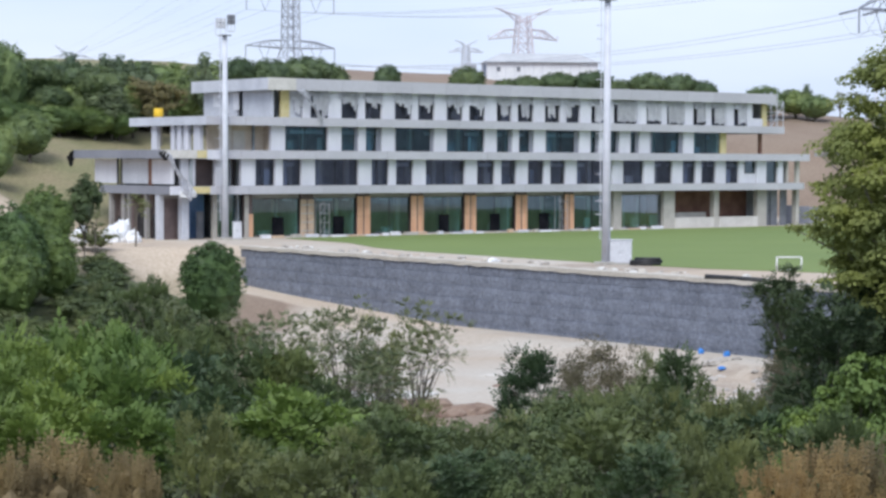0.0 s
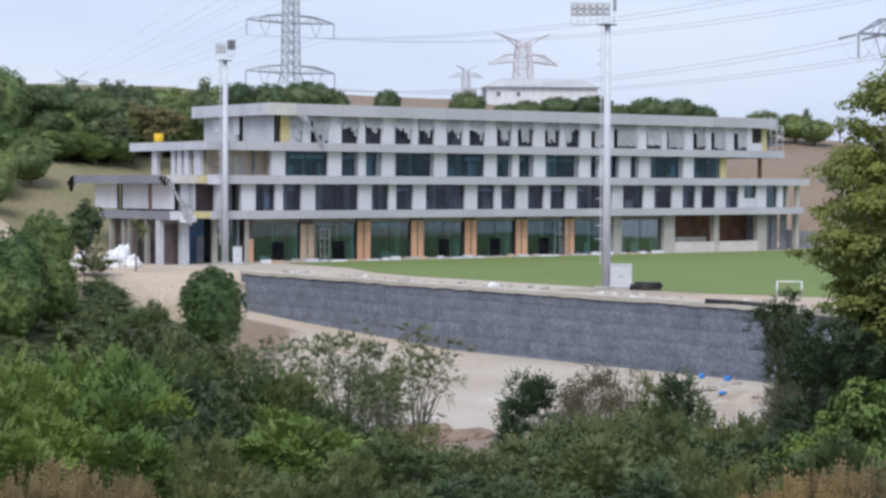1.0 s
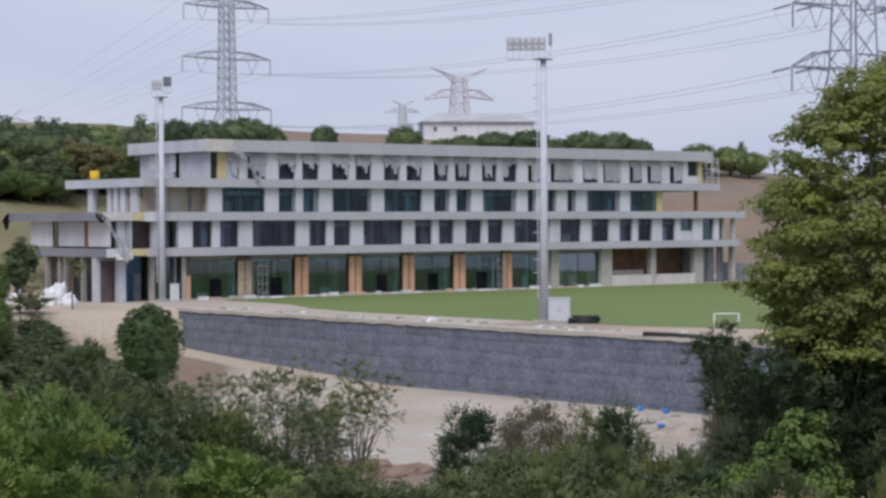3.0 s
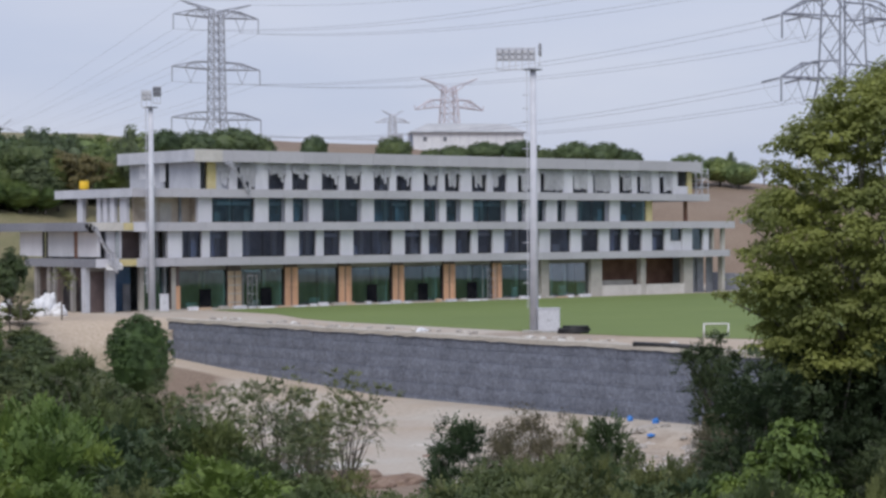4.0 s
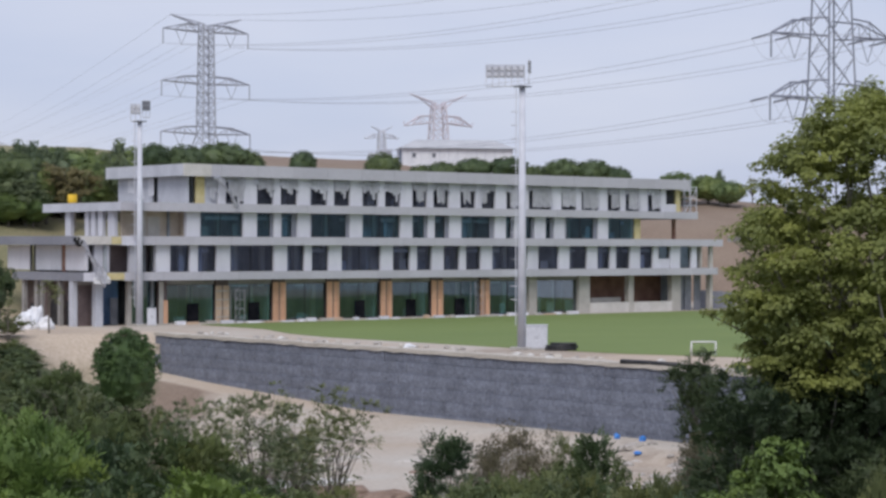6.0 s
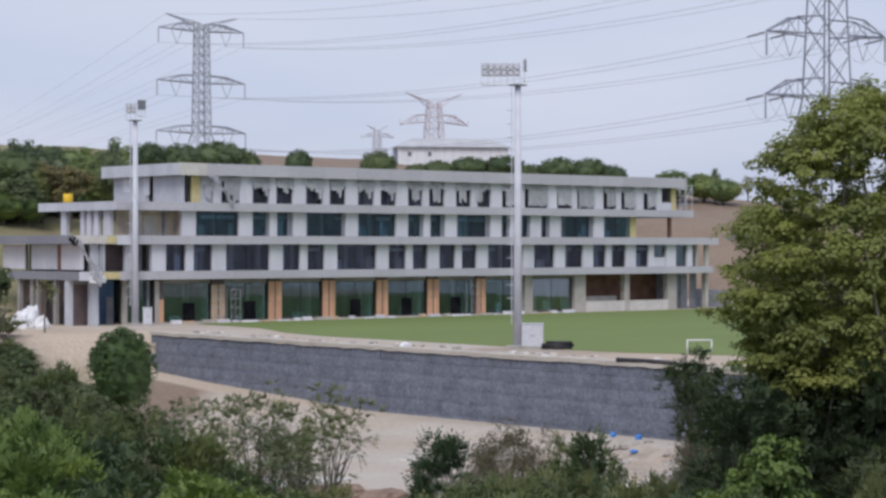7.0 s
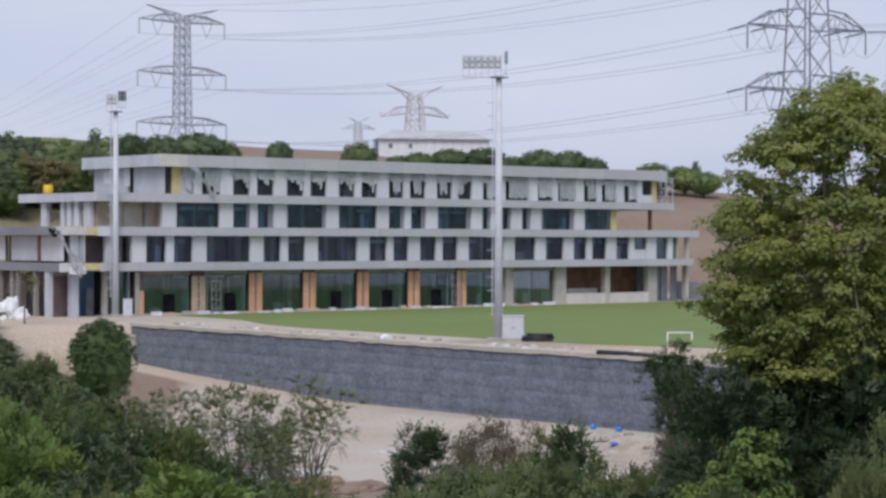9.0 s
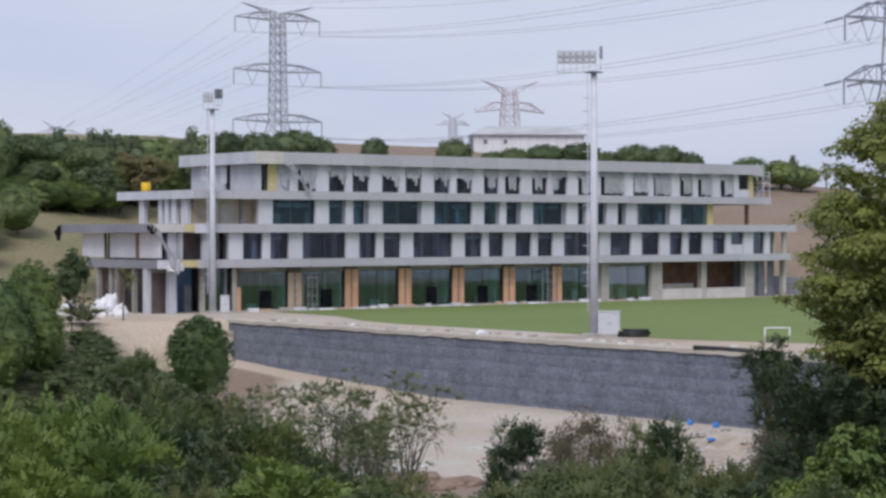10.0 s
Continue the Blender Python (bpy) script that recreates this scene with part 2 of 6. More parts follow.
# turf: mown, with faint bands and worn patches
m, n, l, b = nodes_of("mown_turf")
where = n.new("ShaderNodeNewGeometry").outputs["Position"]
col = mixed(n, l, ramped(n, l, noise_out(n, l, 0.06, 3.0, where), 0.3, 0.7), (0.130, 0.188, 0.046), (0.168, 0.226, 0.058))
col = mixed(n, l, ramped(n, l, noise_out(n, l, 0.9, 5.0, where, (0.25, 1, 1)), 0.25, 0.8), col, (0.160, 0.214, 0.064))
l.new(col, b.inputs["Base Color"])
b.inputs["Roughness"].default_value = 0.9
tb = n.new("ShaderNodeBump")
tb.inputs["Strength"].default_value, tb.inputs["Distance"].default_value = 0.5, 0.03
l.new(noise_out(n, l, 30.0, 3.0, where), tb.inputs["Height"])
l.new(tb.outputs[0], b.inputs["Normal"])
M["turf"] = m

# open ground: the zones (sand, soil, dry grass, green, and clay in the alpha) come from the land's own map
m, n, l, b = nodes_of("open_ground")
where = n.new("ShaderNodeNewGeometry").outputs["Position"]
zone = n.new("ShaderNodeVertexColor")
zone.layer_name = "zones"
split = n.new("ShaderNodeSeparateColor")
l.new(zone.outputs["Color"], split.inputs[0])
wobble = noise_out(n, l, 0.5, 5.0, where)


def zone_fac(channel, lo=0.35, hi=0.65):
    add = n.new("ShaderNodeMath")
    add.operation = "MULTIPLY_ADD"
    add.inputs[1].default_value, add.inputs[2].default_value = 0.5, -0.25
    l.new(wobble, add.inputs[0])
    tot = n.new("ShaderNodeMath")
    tot.operation = "ADD"
    l.new(add.outputs[0], tot.inputs[0])
    l.new(split.outputs[channel], tot.inputs[1])
    return ramped(n, l, tot.outputs[0], lo, hi)


fine_n = ramped(n, l, noise_out(n, l, 3.0, 6.0, where), 0.25, 0.75)
big_n = ramped(n, l, noise_out(n, l, 0.12, 4.0, where), 0.3, 0.7)
green = mixed(n, l, fine_n, (0.045, 0.060, 0.025), (0.11, 0.12, 0.05))
dry = mixed(n, l, big_n, mixed(n, l, fine_n, (0.19, 0.155, 0.09), (0.33, 0.275, 0.17)), mixed(n, l, fine_n, (0.125, 0.135, 0.06), (0.235, 0.225, 0.11)))
soil = mixed(n, l, big_n, mixed(n, l, fine_n, (0.175, 0.122, 0.09), (0.265, 0.20, 0.15)), mixed(n, l, fine_n, (0.215, 0.16, 0.118), (0.30, 0.235, 0.18)))
sand = mixed(n, l, big_n, mixed(n, l, fine_n, (0.37, 0.295, 0.225), (0.50, 0.415, 0.33)), mixed(n, l, fine_n, (0.425, 0.388, 0.336), (0.545, 0.508, 0.455)))
col = mixed(n, l, zone_fac("Blue"), green, dry)
col = mixed(n, l, zone_fac("Green"), col, soil)
col = mixed(n, l, zone_fac("Red"), col, sand)
clay = mixed(n, l, fine_n, (0.43, 0.34, 0.252), (0.585, 0.485, 0.378))
flip = n.new("ShaderNodeMath")
flip.operation = "MULTIPLY_ADD"
flip.inputs[1].default_value, flip.inputs[2].default_value = -0.8, 0.8
l.new(zone.outputs["Alpha"], flip.inputs[0])
col = mixed(n, l, flip.outputs[0], col, clay)
l.new(col, b.inputs["Base Color"])
b.inputs["Roughness"].default_value = 0.95
gb = n.new("ShaderNodeBump")
gb.inputs["Strength"].default_value, gb.inputs["Distance"].default_value = 0.6, 0.15
l.new(noise_out(n, l, 2.0, 6.0, where), gb.inputs["Height"])
l.new(gb.outputs[0], b.inputs["Normal"])
M["ground"] = m


# ---- mesh helpers ----
def empty(name, x, y, z, label, category, group="", turn=0.0):
    ob = new(name)
    ob.matrix_basis = pose(x, y, z, 0, 0, turn)
    return tagged(ob, label, category, group)


def mesh_object(name, bm, material, smooth=False):
    me = bpy.data.meshes.new(name)
    bm.to_mesh(me)
    bm.free()
    me.materials.append(material)
    if smooth:
        me.polygons.foreach_set("use_smooth", [len(f.vertices) < 5 for f in me.polygons])
    return new(name, me)


def part(name, bm, material, parent, label="", smooth=False):
    """One mesh under a thing or a part; its coordinates are those of the parent."""
    ob = mesh_object(name, bm, material, smooth)
    ob.parent = parent
    return tagged(ob, label)


def share(name, me, parent, m):
    ob = new(name, me)
    ob.parent = parent
    ob.matrix_basis = m
    return ob


def box(bm, x0, x1, y0, y1, z0, z1, bevel=0.0):
    v = [bm.verts.new(p) for p in ((x0, y0, z0), (x1, y0, z0), (x1, y1, z0), (x0, y1, z0), (x0, y0, z1), (x1, y0, z1), (x1, y1, z1), (x0, y1, z1))]
    f = [bm.faces.new([v[i] for i in q]) for q in ((3, 2, 1, 0), (4, 5, 6, 7), (0, 1, 5, 4), (1, 2, 6, 5), (2, 3, 7, 6), (3, 0, 4, 7))]
    if bevel:
        edges = {e for q in f for e in q.edges}
        bmesh.ops.bevel(bm, geom=list(edges), offset=bevel, segments=1, affect="EDGES")
    return bm


def boxed(*args, **kw):
    return box(bmesh.new(), *args, **kw)


def tube(bm, points, radii, sides=6):
    """A tapered tube along points."""
    rings = []
    pts = [Vector(p) for p in points]
    for i, p in enumerate(pts):
        d = (pts[min(i + 1, len(pts) - 1)] - pts[max(i - 1, 0)]).normalized()
        a = d.cross(Vector((0, 0, 1)) if abs(d.z) < 0.9 else Vector((1, 0, 0))).normalized()
        c = d.cross(a)
        rings.append([bm.verts.new(p + (a * math.cos(2 * math.pi * k / sides) + c * math.sin(2 * math.pi * k / sides)) * radii[i]) for k in range(sides)])
    for r0, r1 in zip(rings, rings[1:]):
        for k in range(sides):
            bm.faces.new((r0[k], r0[(k + 1) % sides], r1[(k + 1) % sides], r1[k]))
    bm.faces.new(rings[0][::-1])
    bm.faces.new(rings[-1])
    return bm


def rod(bm, a, b, r, sides=4):
    return tube(bm, (a, b), (r, r), sides)


# ---- the land ----
WALL_X, WALL_Y0, WALL_Y1 = 101.0, 60.0, 166.0
VIEW = radians(38.5)


def smooth01(t):
    t = min(1.0, max(0.0, t))
    return t * t * (3 - 2 * t)


def along(points, t):
    for (a, va), (b, vb) in zip(points, points[1:]):
        if t <= b:
            return va if t <= a else va + (vb - va) * (t - a) / (b - a)
    return points[-1][1]


NEAR_SLOPE = ((-60, 9.0), (0, 6.7), (20, 3.6), (35, 0.8), (50, -1.2), (70, -3.8), (90, -5.6), (106, -6.2), (125, -6.0), (400, -5.5))
WALL_FOOT = ((20, -5.0), (96, -5.15), (132, -5.3), (156, -4.2), (166, -3.6), (176, -1.6), (190, -0.3))
HILL = ((0, 0.0), (33, 11.0), (135, 26.8), (165, 28.5), (260, 23.0), (500, 12.0), (1500, 5.0), (4000, 0.0))


def around(x, y):
    """Beyond the view: the land falls away past the pitch, and wooded rises close the valley behind."""
    bearing = math.degrees(math.atan2(x, y))
    if 8 < bearing < 60:
        return 0.0
    dist = math.hypot(x, y)
    aside = smooth01((abs(bearing - 37) - 29) / 25)
    rise = 26 * smooth01((dist - 150) / 160) + 3 * noise.noise(Vector((x * 0.02, y * 0.02, 8)))
    fall = -0.075 * max(0.0, dist - 238) * smooth01((bearing - 60) / 8)
    if bearing < 0 or bearing > 178:
        return aside * rise
    back = smooth01((bearing - 155) / 20)
    return fall * (1 - back) + aside * rise * back


def land(x, y):
    """Height and zones (sand, soil, dry) of the land."""
    u = x * math.sin(VIEW) + y * math.cos(VIEW)
    v = x * math.cos(VIEW) - y * math.sin(VIEW)
    lumps = noise.noise(Vector((x * 0.05, y * 0.05, 0))) * 0.8 + noise.noise(Vector((x * 0.2, y * 0.2, 3))) * 0.25
    edge_y = WALL_Y1 + (WALL_X + 0.6 - x) * 0.42
    inside = x >= WALL_X + 0.6 if y < WALL_Y1 else (y >= edge_y if x < WALL_X + 0.6 else True)
    if inside:
        start = 186.0 + 11 * smooth01((x - 90) / 9) + 6 * smooth01((x - 108) / 22)
        start -= min(60.0, max(0.0, x - 201)) * 0.8 * smooth01((300 - y) / 60)
        w = max(y - start, 0.0)
        hill = along(HILL, w)
        far = 1.0 - 0.4 * smooth01((v + 10) / 85) * smooth01((u - 320) / 80)
        z = hill * far + lumps * smooth01(w / 15)
        dry = 1.0 if w > 1 else 0.2
        soil = smooth01((hill - 19) / 3) * smooth01((v + 60) / 40)
        soil = max(soil, smooth01((v - 20) / 20) * 0.9 if w > 2 else 0)
        sand = (1.0 - smooth01(w / 4)) * (0.52 if x < 101 or (x < 118 and y < 125) else 1.0)
        soil = max(soil, 0.8 * (1 - smooth01(w / 4)))
        if x > 238 and y < 170:
            sand, soil, dry = 0.0, 0.0, 0.42
        return z - 0.02 + around(x, y), sand, soil, dry
    low = along(NEAR_SLOPE, u) + lumps * smooth01((110 - u) / 30)
    if y < WALL_Y1:
        e = WALL_X - x
        foot = along(WALL_FOOT, y)
        z = max(low, foot - max(0.0, e - 4) * 0.22 - smooth01((e - 4) / 6) * 0.9) if u > 60 else low
        away = (edge_y - y) * 0.92
        if x > 30 and u > 110:
            z = max(z, -away * 0.13 - 0.5 - 5 * smooth01((x - 84) / 12))
    else:
        e = (edge_y - y) * 0.92
        z = max(low, -e * (0.30 - 0.17 * smooth01((95 - x) / 12)) - smooth01(e / 3) * 0.5)
    sand = smooth01((u - 104 + v * 0.05) / 8) * smooth01((34 - e) / 10) * smooth01((v + 22) / 10)
    sand *= 1 - 0.42 * smooth01((v - 9) / 6)
    sand = max(sand, smooth01((4.5 - e) / 2.0) * (1 - 0.3 * smooth01((v - 9) / 6)))
    soil = smooth01((u - 92) / 14) * smooth01((v + 27) / 8)
    soil *= smooth01((62 - v) / 12)
    if abs(math.degrees(math.atan2(x, y)) - 37) > 32:
        return z + around(x, y), 0.0, 0.0, 0.0
    return z + around(x, y), sand, soil, 0.25


def lines(stops):
    out = []
    for a, b, step in stops:
        k = max(1, round((b - a) / step))
        out += [a + (b - a) * i / k for i in range(k)]
    return out + [stops[-1][1]]


gx = lines(((-4000, -600, 400), (-600, -60, 60), (-60, 20, 8), (20, 100.7, 1.9), (100.7, 101.55, 0.85), (101.55, 102.5, 0.95), (102.5, 130, 3), (130, 330, 7), (330, 700, 25), (700, 4400, 400)))
gy = lines(((-4000, -600, 400), (-600, -40, 60), (-40, 20, 8), (20, 205, 2.2), (205, 420, 5), (420, 800, 25), (800, 4400, 400)))
verts, zones = [], []
for yy in gy:
    for xx in gx:
        z, sand_w, soil_w, dry_w = land(xx, yy)
        verts.append((xx, yy, z))
        clay_w = max(0.9 * smooth01((xx - 96.8) / 1.5) * smooth01((101.2 - xx) / 0.3) * smooth01((yy - 122) / 10), smooth01((106 - xx) / 6) * smooth01((yy - 160) / 8), 0.8 * smooth01((120 - xx) / 8) * smooth01((xx - 101) / 2) * smooth01((116 - yy) / 8) * smooth01((yy - 60) / 10))
        zones += [sand_w, soil_w, dry_w, 1.0 - clay_w * smooth01((206 - yy) / 6)]
nx = len(gx)
faces = [(j * nx + i, j * nx + i + 1, (j + 1) * nx + i + 1, (j + 1) * nx + i) for j in range(len(gy) - 1) for i in range(nx - 1)]
land_mesh = bpy.data.meshes.new("ground")
land_mesh.from_pydata(verts, [], faces)
land_mesh.materials.append(M["ground"])
layer = land_mesh.color_attributes.new("zones", "FLOAT_COLOR", "POINT")
layer.data.foreach_set("color", zones)
land_mesh.polygons.foreach_set("use_smooth", [True] * len(land_mesh.polygons))
ground = tagged(new("ground", land_mesh), "valley and hillside of sand, bare soil and dry grass", "ground", kind="structure")


# ---- the pitch and its strip of coping ----
bm = bmesh.new()
outline = ((110.5, 122), (109.9, 150), (111.5, 158), (115.5, 168), (116.5, 181.5), (222, 181.5), (222, 96), (117.5, 96), (114, 106), (111.5, 112))
top = [bm.verts.new((x, y, 0.03)) for x, y in outline]
low = [bm.verts.new((x, y, -0.1)) for x, y in outline]
bm.faces.new(top[::-1])
for i in range(len(top)):
    j = (i + 1) % len(top)
    bm.faces.new((low[i], low[j], top[j], top[i]))
pitch = tagged(mesh_object("lawn", bm, M["turf"]), "mown green turf football pitch beside the building", "lawn", kind="structure")

bm = bmesh.new()
ys = lines(((WALL_Y0, WALL_Y1, 1.2),))
rows = []
rng = random.Random(5)
for y in ys:
    wob = rng.uniform(-0.12, 0.12)
    rows.append([bm.verts.new(p) for p in ((WALL_X + 0.2, y, -0.22 + wob * 0.5), (WALL_X + 0.2 + wob * 0.3, y, 0.1 + wob * 0.25), (WALL_X + 1.3 + wob, y, 0.14 + wob * 0.3), (WALL_X + 1.5 + wob, y, -0.1))])
for a, b2 in zip(rows, rows[1:]):
    for k in range(3):
        bm.faces.new((a[k + 1], b2[k + 1], b2[k], a[k]))
coping = tagged(mesh_object("coping", bm, M["wall_cap"]), "dusty pale concrete kerb on the retaining wall", "kerb", kind="structure")

# ---- the building ----
FRONT, BACK = 182.7, 199.4
hall = empty("building", 150, FRONT, 0, "four-storey unfinished training centre with grey slab fascias and white pillars", "building")
HX, HY = 150.0, FRONT


def hbox(name, x0, x1, y0, y1, z0, z1, material, parent=None, label="", bevel=0.0):
    return part(name, boxed(x0 - HX, x1 - HX, y0 - HY, y1 - HY, z0, z1, bevel=bevel), material, parent or hall, label)


LEVELS = (  # name, left end, right end, back, underside, top
    ("floor_slab", 103.0, 199.4, 198.5, 4.77, 5.67),
    ("floor_slab", 102.0, 200.2, 202.8, 8.55, 9.47),
    ("floor_slab", 107.4, 195.3, 199.8, 12.15, 13.08),
    ("roof_slab", 115.1, 193.75, 199.3, 16.02, 17.32),
)
rng = random.Random(11)
for name, x0, x1, y1, z0, z1 in LEVELS:
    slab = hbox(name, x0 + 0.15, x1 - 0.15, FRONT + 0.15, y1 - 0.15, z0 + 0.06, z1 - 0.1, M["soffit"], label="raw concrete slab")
    # fascia panels: front and both ends
    spans = []
    x = x0
    while x < x1 - 0.5:
        w = min(4.8, x1 - x)
        spans.append((x, x + w))
        x += w
    for a, b2 in spans:
        mat = M["fascia"]
        if z0 > 4 and z0 < 5 and a < 107.5:
            continue
        d = rng.uniform(-0.008, 0.008)
        hbox("fascia_panel", a + 0.012, b2 - 0.012, FRONT + d, FRONT + 0.14, z0 + rng.uniform(-0.01, 0.01), z1, mat, slab)
    y = FRONT + 0.15
    while y < y1 - 0.3:
        w = min(4.6, y1 - y)
        hbox("fascia_panel", x0, x0 + 0.14, y + 0.012, y + w - 0.012, z0, z1, M["bluish_render" if z0 > 10 else "end_panel"], slab)
        hbox("fascia_panel", x1 - 0.14, x1, y + 0.012, y + w - 0.012, z0, z1, M["fascia"], slab)
        y += w
    hbox("deck", x0 + 0.15, x1 - 0.15, FRONT + 0.15, y1 - 0.15, z1 - 0.095, z1 - 0.03, M["membrane"] if name == "roof_slab" else M["soffit"], slab)
hbox("fascia_panel", 115.06, 118.6, FRONT - 0.012, FRONT - 0.009 + 0.1, 16.0, 17.335, M["pale_render"], label="pale unfinished fascia panel")
# unclad stretch of the lowest slab
hbox("insulation_strip", 105.6, 109.0, FRONT + 0.03, FRONT + 0.148, 4.9, 5.6, M["yellow_board"], label="yellow insulation board")
hbox("fascia_panel", 103.0, 105.5, FRONT, FRONT + 0.14, 4.75, 5.67, M["plaster"])
hbox("facing", 102.16, 106.2, FRONT - 0.03, FRONT - 0.014, 8.6, 9.44, M["pale_render"])
hbox("insulation_strip", 106.22, 107.4, FRONT - 0.03, FRONT - 0.014, 8.62, 9.42, M["yellow_board"], label="yellow insulation board")
hbox("facing", 107.42, 109.3, FRONT - 0.05, FRONT - 0.014, 8.5, 9.5, M["plaster"])
hbox("fascia_panel", 110.85, 112.4, FRONT - 0.005, FRONT + 0.138, 4.77, 5.665, M["fascia"])

THICK = {1: (112.0, 119.7, 127.3, 134.9, 142.4, 150.1, 157.8, 165.4, 170.7, 175.6, 183.3, 190.8),
         2: (115.8, 123.2, 130.5, 137.9, 145.3, 152.8, 160.0, 166.6, 169.9, 177.5),
         3: (123.2, 130.5, 137.9, 145.3, 152.7, 160.1, 169.3, 177.4, 184.7)}
THIN = {1: (116.3, 131.5, 146.8, 154.4, 179.7, 187.5, 194.8),
        2: (127.3, 149.5, 163.2),
        3: (119.9, 127.2, 134.6, 142.0, 149.3, 156.9, 164.6, 173.6, 181.4, 188.9)}
STOREY = {1: (5.67, 8.55), 2: (9.47, 12.15), 3: (13.08, 16.02)}
ROOM_Y = 191.5


def window(x0, x1, z0, z1, yy, splits=1, inner=M["dark_frame"], glass=M["glass"]):
    """A glazed bay: outer members, mullions and panes."""
    w = empty_part("window", hall)
    f = 0.055
    fr = bmesh.new()
    box(fr, x0 - HX, x1 - HX, yy - HY - 0.05, yy - HY + 0.05, z0, z0 + f)
    box(fr, x0 - HX, x1 - HX, yy - HY - 0.05, yy - HY + 0.05, z1 - f, z1)
    for k in range(splits + 1):
        c = x0 + (x1 - x0) * k / splits
        a = min(max(c - f / 2, x0), x1 - f)
        box(fr, a - HX, a + f - HX, yy - HY - 0.046, yy - HY + 0.046, z0 + f, z1 - f)
    part("window_frame", fr, inner, w)
    for k in range(splits):
        a, b2 = x0 + (x1 - x0) * k / splits + f / 2, x0 + (x1 - x0) * (k + 1) / splits - f / 2
        pane = boxed(a - HX, b2 - HX, yy - HY - 0.008, yy - HY + 0.008, z0 + f, z1 - f)
        tilt_x, tilt_z = rng.gauss(0, 0.0015), rng.gauss(0, 0.001)
        for vert in pane.verts:
            vert.co.y += (vert.co.x + HX - (a + b2) / 2) * tilt_x + (vert.co.z - (z0 + z1) / 2) * tilt_z
        part("pane", pane, glass, w)
    return w


def empty_part(name, parent):
    ob = new(name)
    ob.parent = parent
    return ob


def torn_sheet(x0, x1, z_top, drops, yy):
    """Protective film hanging ragged from the lintel: uneven strips, slightly billowed."""
    bm = bmesh.new()
    k = len(drops)
    top, bot = [], []
    for i, d in enumerate(drops):
        for s in (0.02, 0.98):
            x = x0 + (x1 - x0) * (i + s) / k - HX
            y = yy - HY + rng.uniform(-0.06, 0.06)
            top.append(bm.verts.new((x, y + 0.05, z_top)))
            bot.append(bm.verts.new((x + rng.uniform(-0.08, 0.08), y - 0.03, z_top - d * rng.uniform(0.92, 1.08))))
    for i in range(len(top) - 1):
        bm.faces.new((top[i], bot[i], bot[i + 1], top[i + 1]))
    bmesh.ops.solidify(bm, geom=bm.faces[:], thickness=0.012)
    return part("plastic_sheet", bm, M["film"], hall, "torn white protective film")


def pillar(x0, w, z0, z1, material, y0=FRONT + 0.62, y1=FRONT + 1.2):
    return hbox("pillar", x0, x0 + w, y0, y1, z0 - 0.02, z1 + 0.05, material, bevel=0.03)


for level in (1, 2, 3):
    z0, z1 = STOREY[level]
    posts = sorted([(x, 1.8) for x in THICK[level]] + [(x, 1.0) for x in THIN[level]])
    for x, w in posts:
        pillar(x, w, z0, z1, M["plaster"])
    for (xa, wa), (xb, wb) in zip(posts, posts[1:]):
        a, b2 = xa + wa, xb
        if b2 - a < 0.6 or (level == 1 and a > 186):
            continue
        k = max(1, round((b2 - a) / 2.9))
        window(a - 0.02, b2 + 0.02, z0 + 0.02, z1 - 0.02, FRONT + 1.05, k, glass=M["teal_glass" if level == 2 else "clear_glass"])
        if level < 3 and rng.random() < 0.35:
            # board leaning inside, against the frame
            c = rng.uniform(a + 0.1, b2 - 0.9)
            hbox("inner_board", c, c + rng.uniform(0.35, 0.8), FRONT + 1.3, FRONT + 1.36, z0, z1 - rng.uniform(0.1, 1.2), M[rng.choice(("mullion", "end_panel", "steel_dark"))])
        if level == 2 and rng.random() < 0.75:
            # pale blind reveal beside the pillar
            hbox("reveal_board", b2 - rng.uniform(0.35, 0.7), b2 + 0.01, FRONT + 0.88, FRONT + 0.96, z0, z1 - 0.1, M["end_panel"])
            if b2 - a > 3:
                hbox("reveal_board", a - 0.01, a + rng.uniform(0.25, 0.5), FRONT + 0.88, FRONT + 0.96, z0, z1 - 0.1, M["end_panel"])
        if level == 3:
            wide = b2 - a
            full = z1 - z0 - 0.25
            if a > 160:
                # film still taped over the bay, slit open beside the pillar
                k = 7
                gap = rng.choice((1, 2, 2))
                drops = [rng.uniform(0.5, 0.8)] * gap + [full * rng.uniform(0.9, 1.0)] * (k - gap)
            elif a > 144:
                k = 7
                deep = rng.choice(((1, 4), (2, 5), (0, 3), (1, 5)))
                drops = [full * rng.uniform(0.72, 0.92) if deep[0] <= q < deep[1] else rng.uniform(0.7, 1.0) for q in range(k)]
            else:
                k = 7
                drops = [rng.uniform(1.05, 1.4) for _ in range(k)]
                q = rng.randrange(2, 6)
                drops[q] = rng.uniform(1.7, 2.3)
                drops[q - 1] = rng.uniform(1.4, 1.8)
                drops[rng.choice((0, 6))] = rng.uniform(0.6, 0.8)
                if a < 122:
                    drops = [d * q for d, q in zip(drops, (0.7, 1.2, 1.9, 1.5, 1.9, 1.3, 0.9))]
            torn_sheet(a - rng.uniform(0.0, 0.45), b2 - rng.uniform(-0.12, 0.08) * wide, z1 - 0.06, drops, FRONT + 0.5)

window(179.3, 184.25, 9.49, 12.13, FRONT + 1.05, 2, glass=M["teal_glass"])
window(192.7, 194.75, 5.69, 8.53, FRONT + 1.05, 1)
window(189.0, 190.75, 6.92, 8.53, FRONT + 1.05, 1)
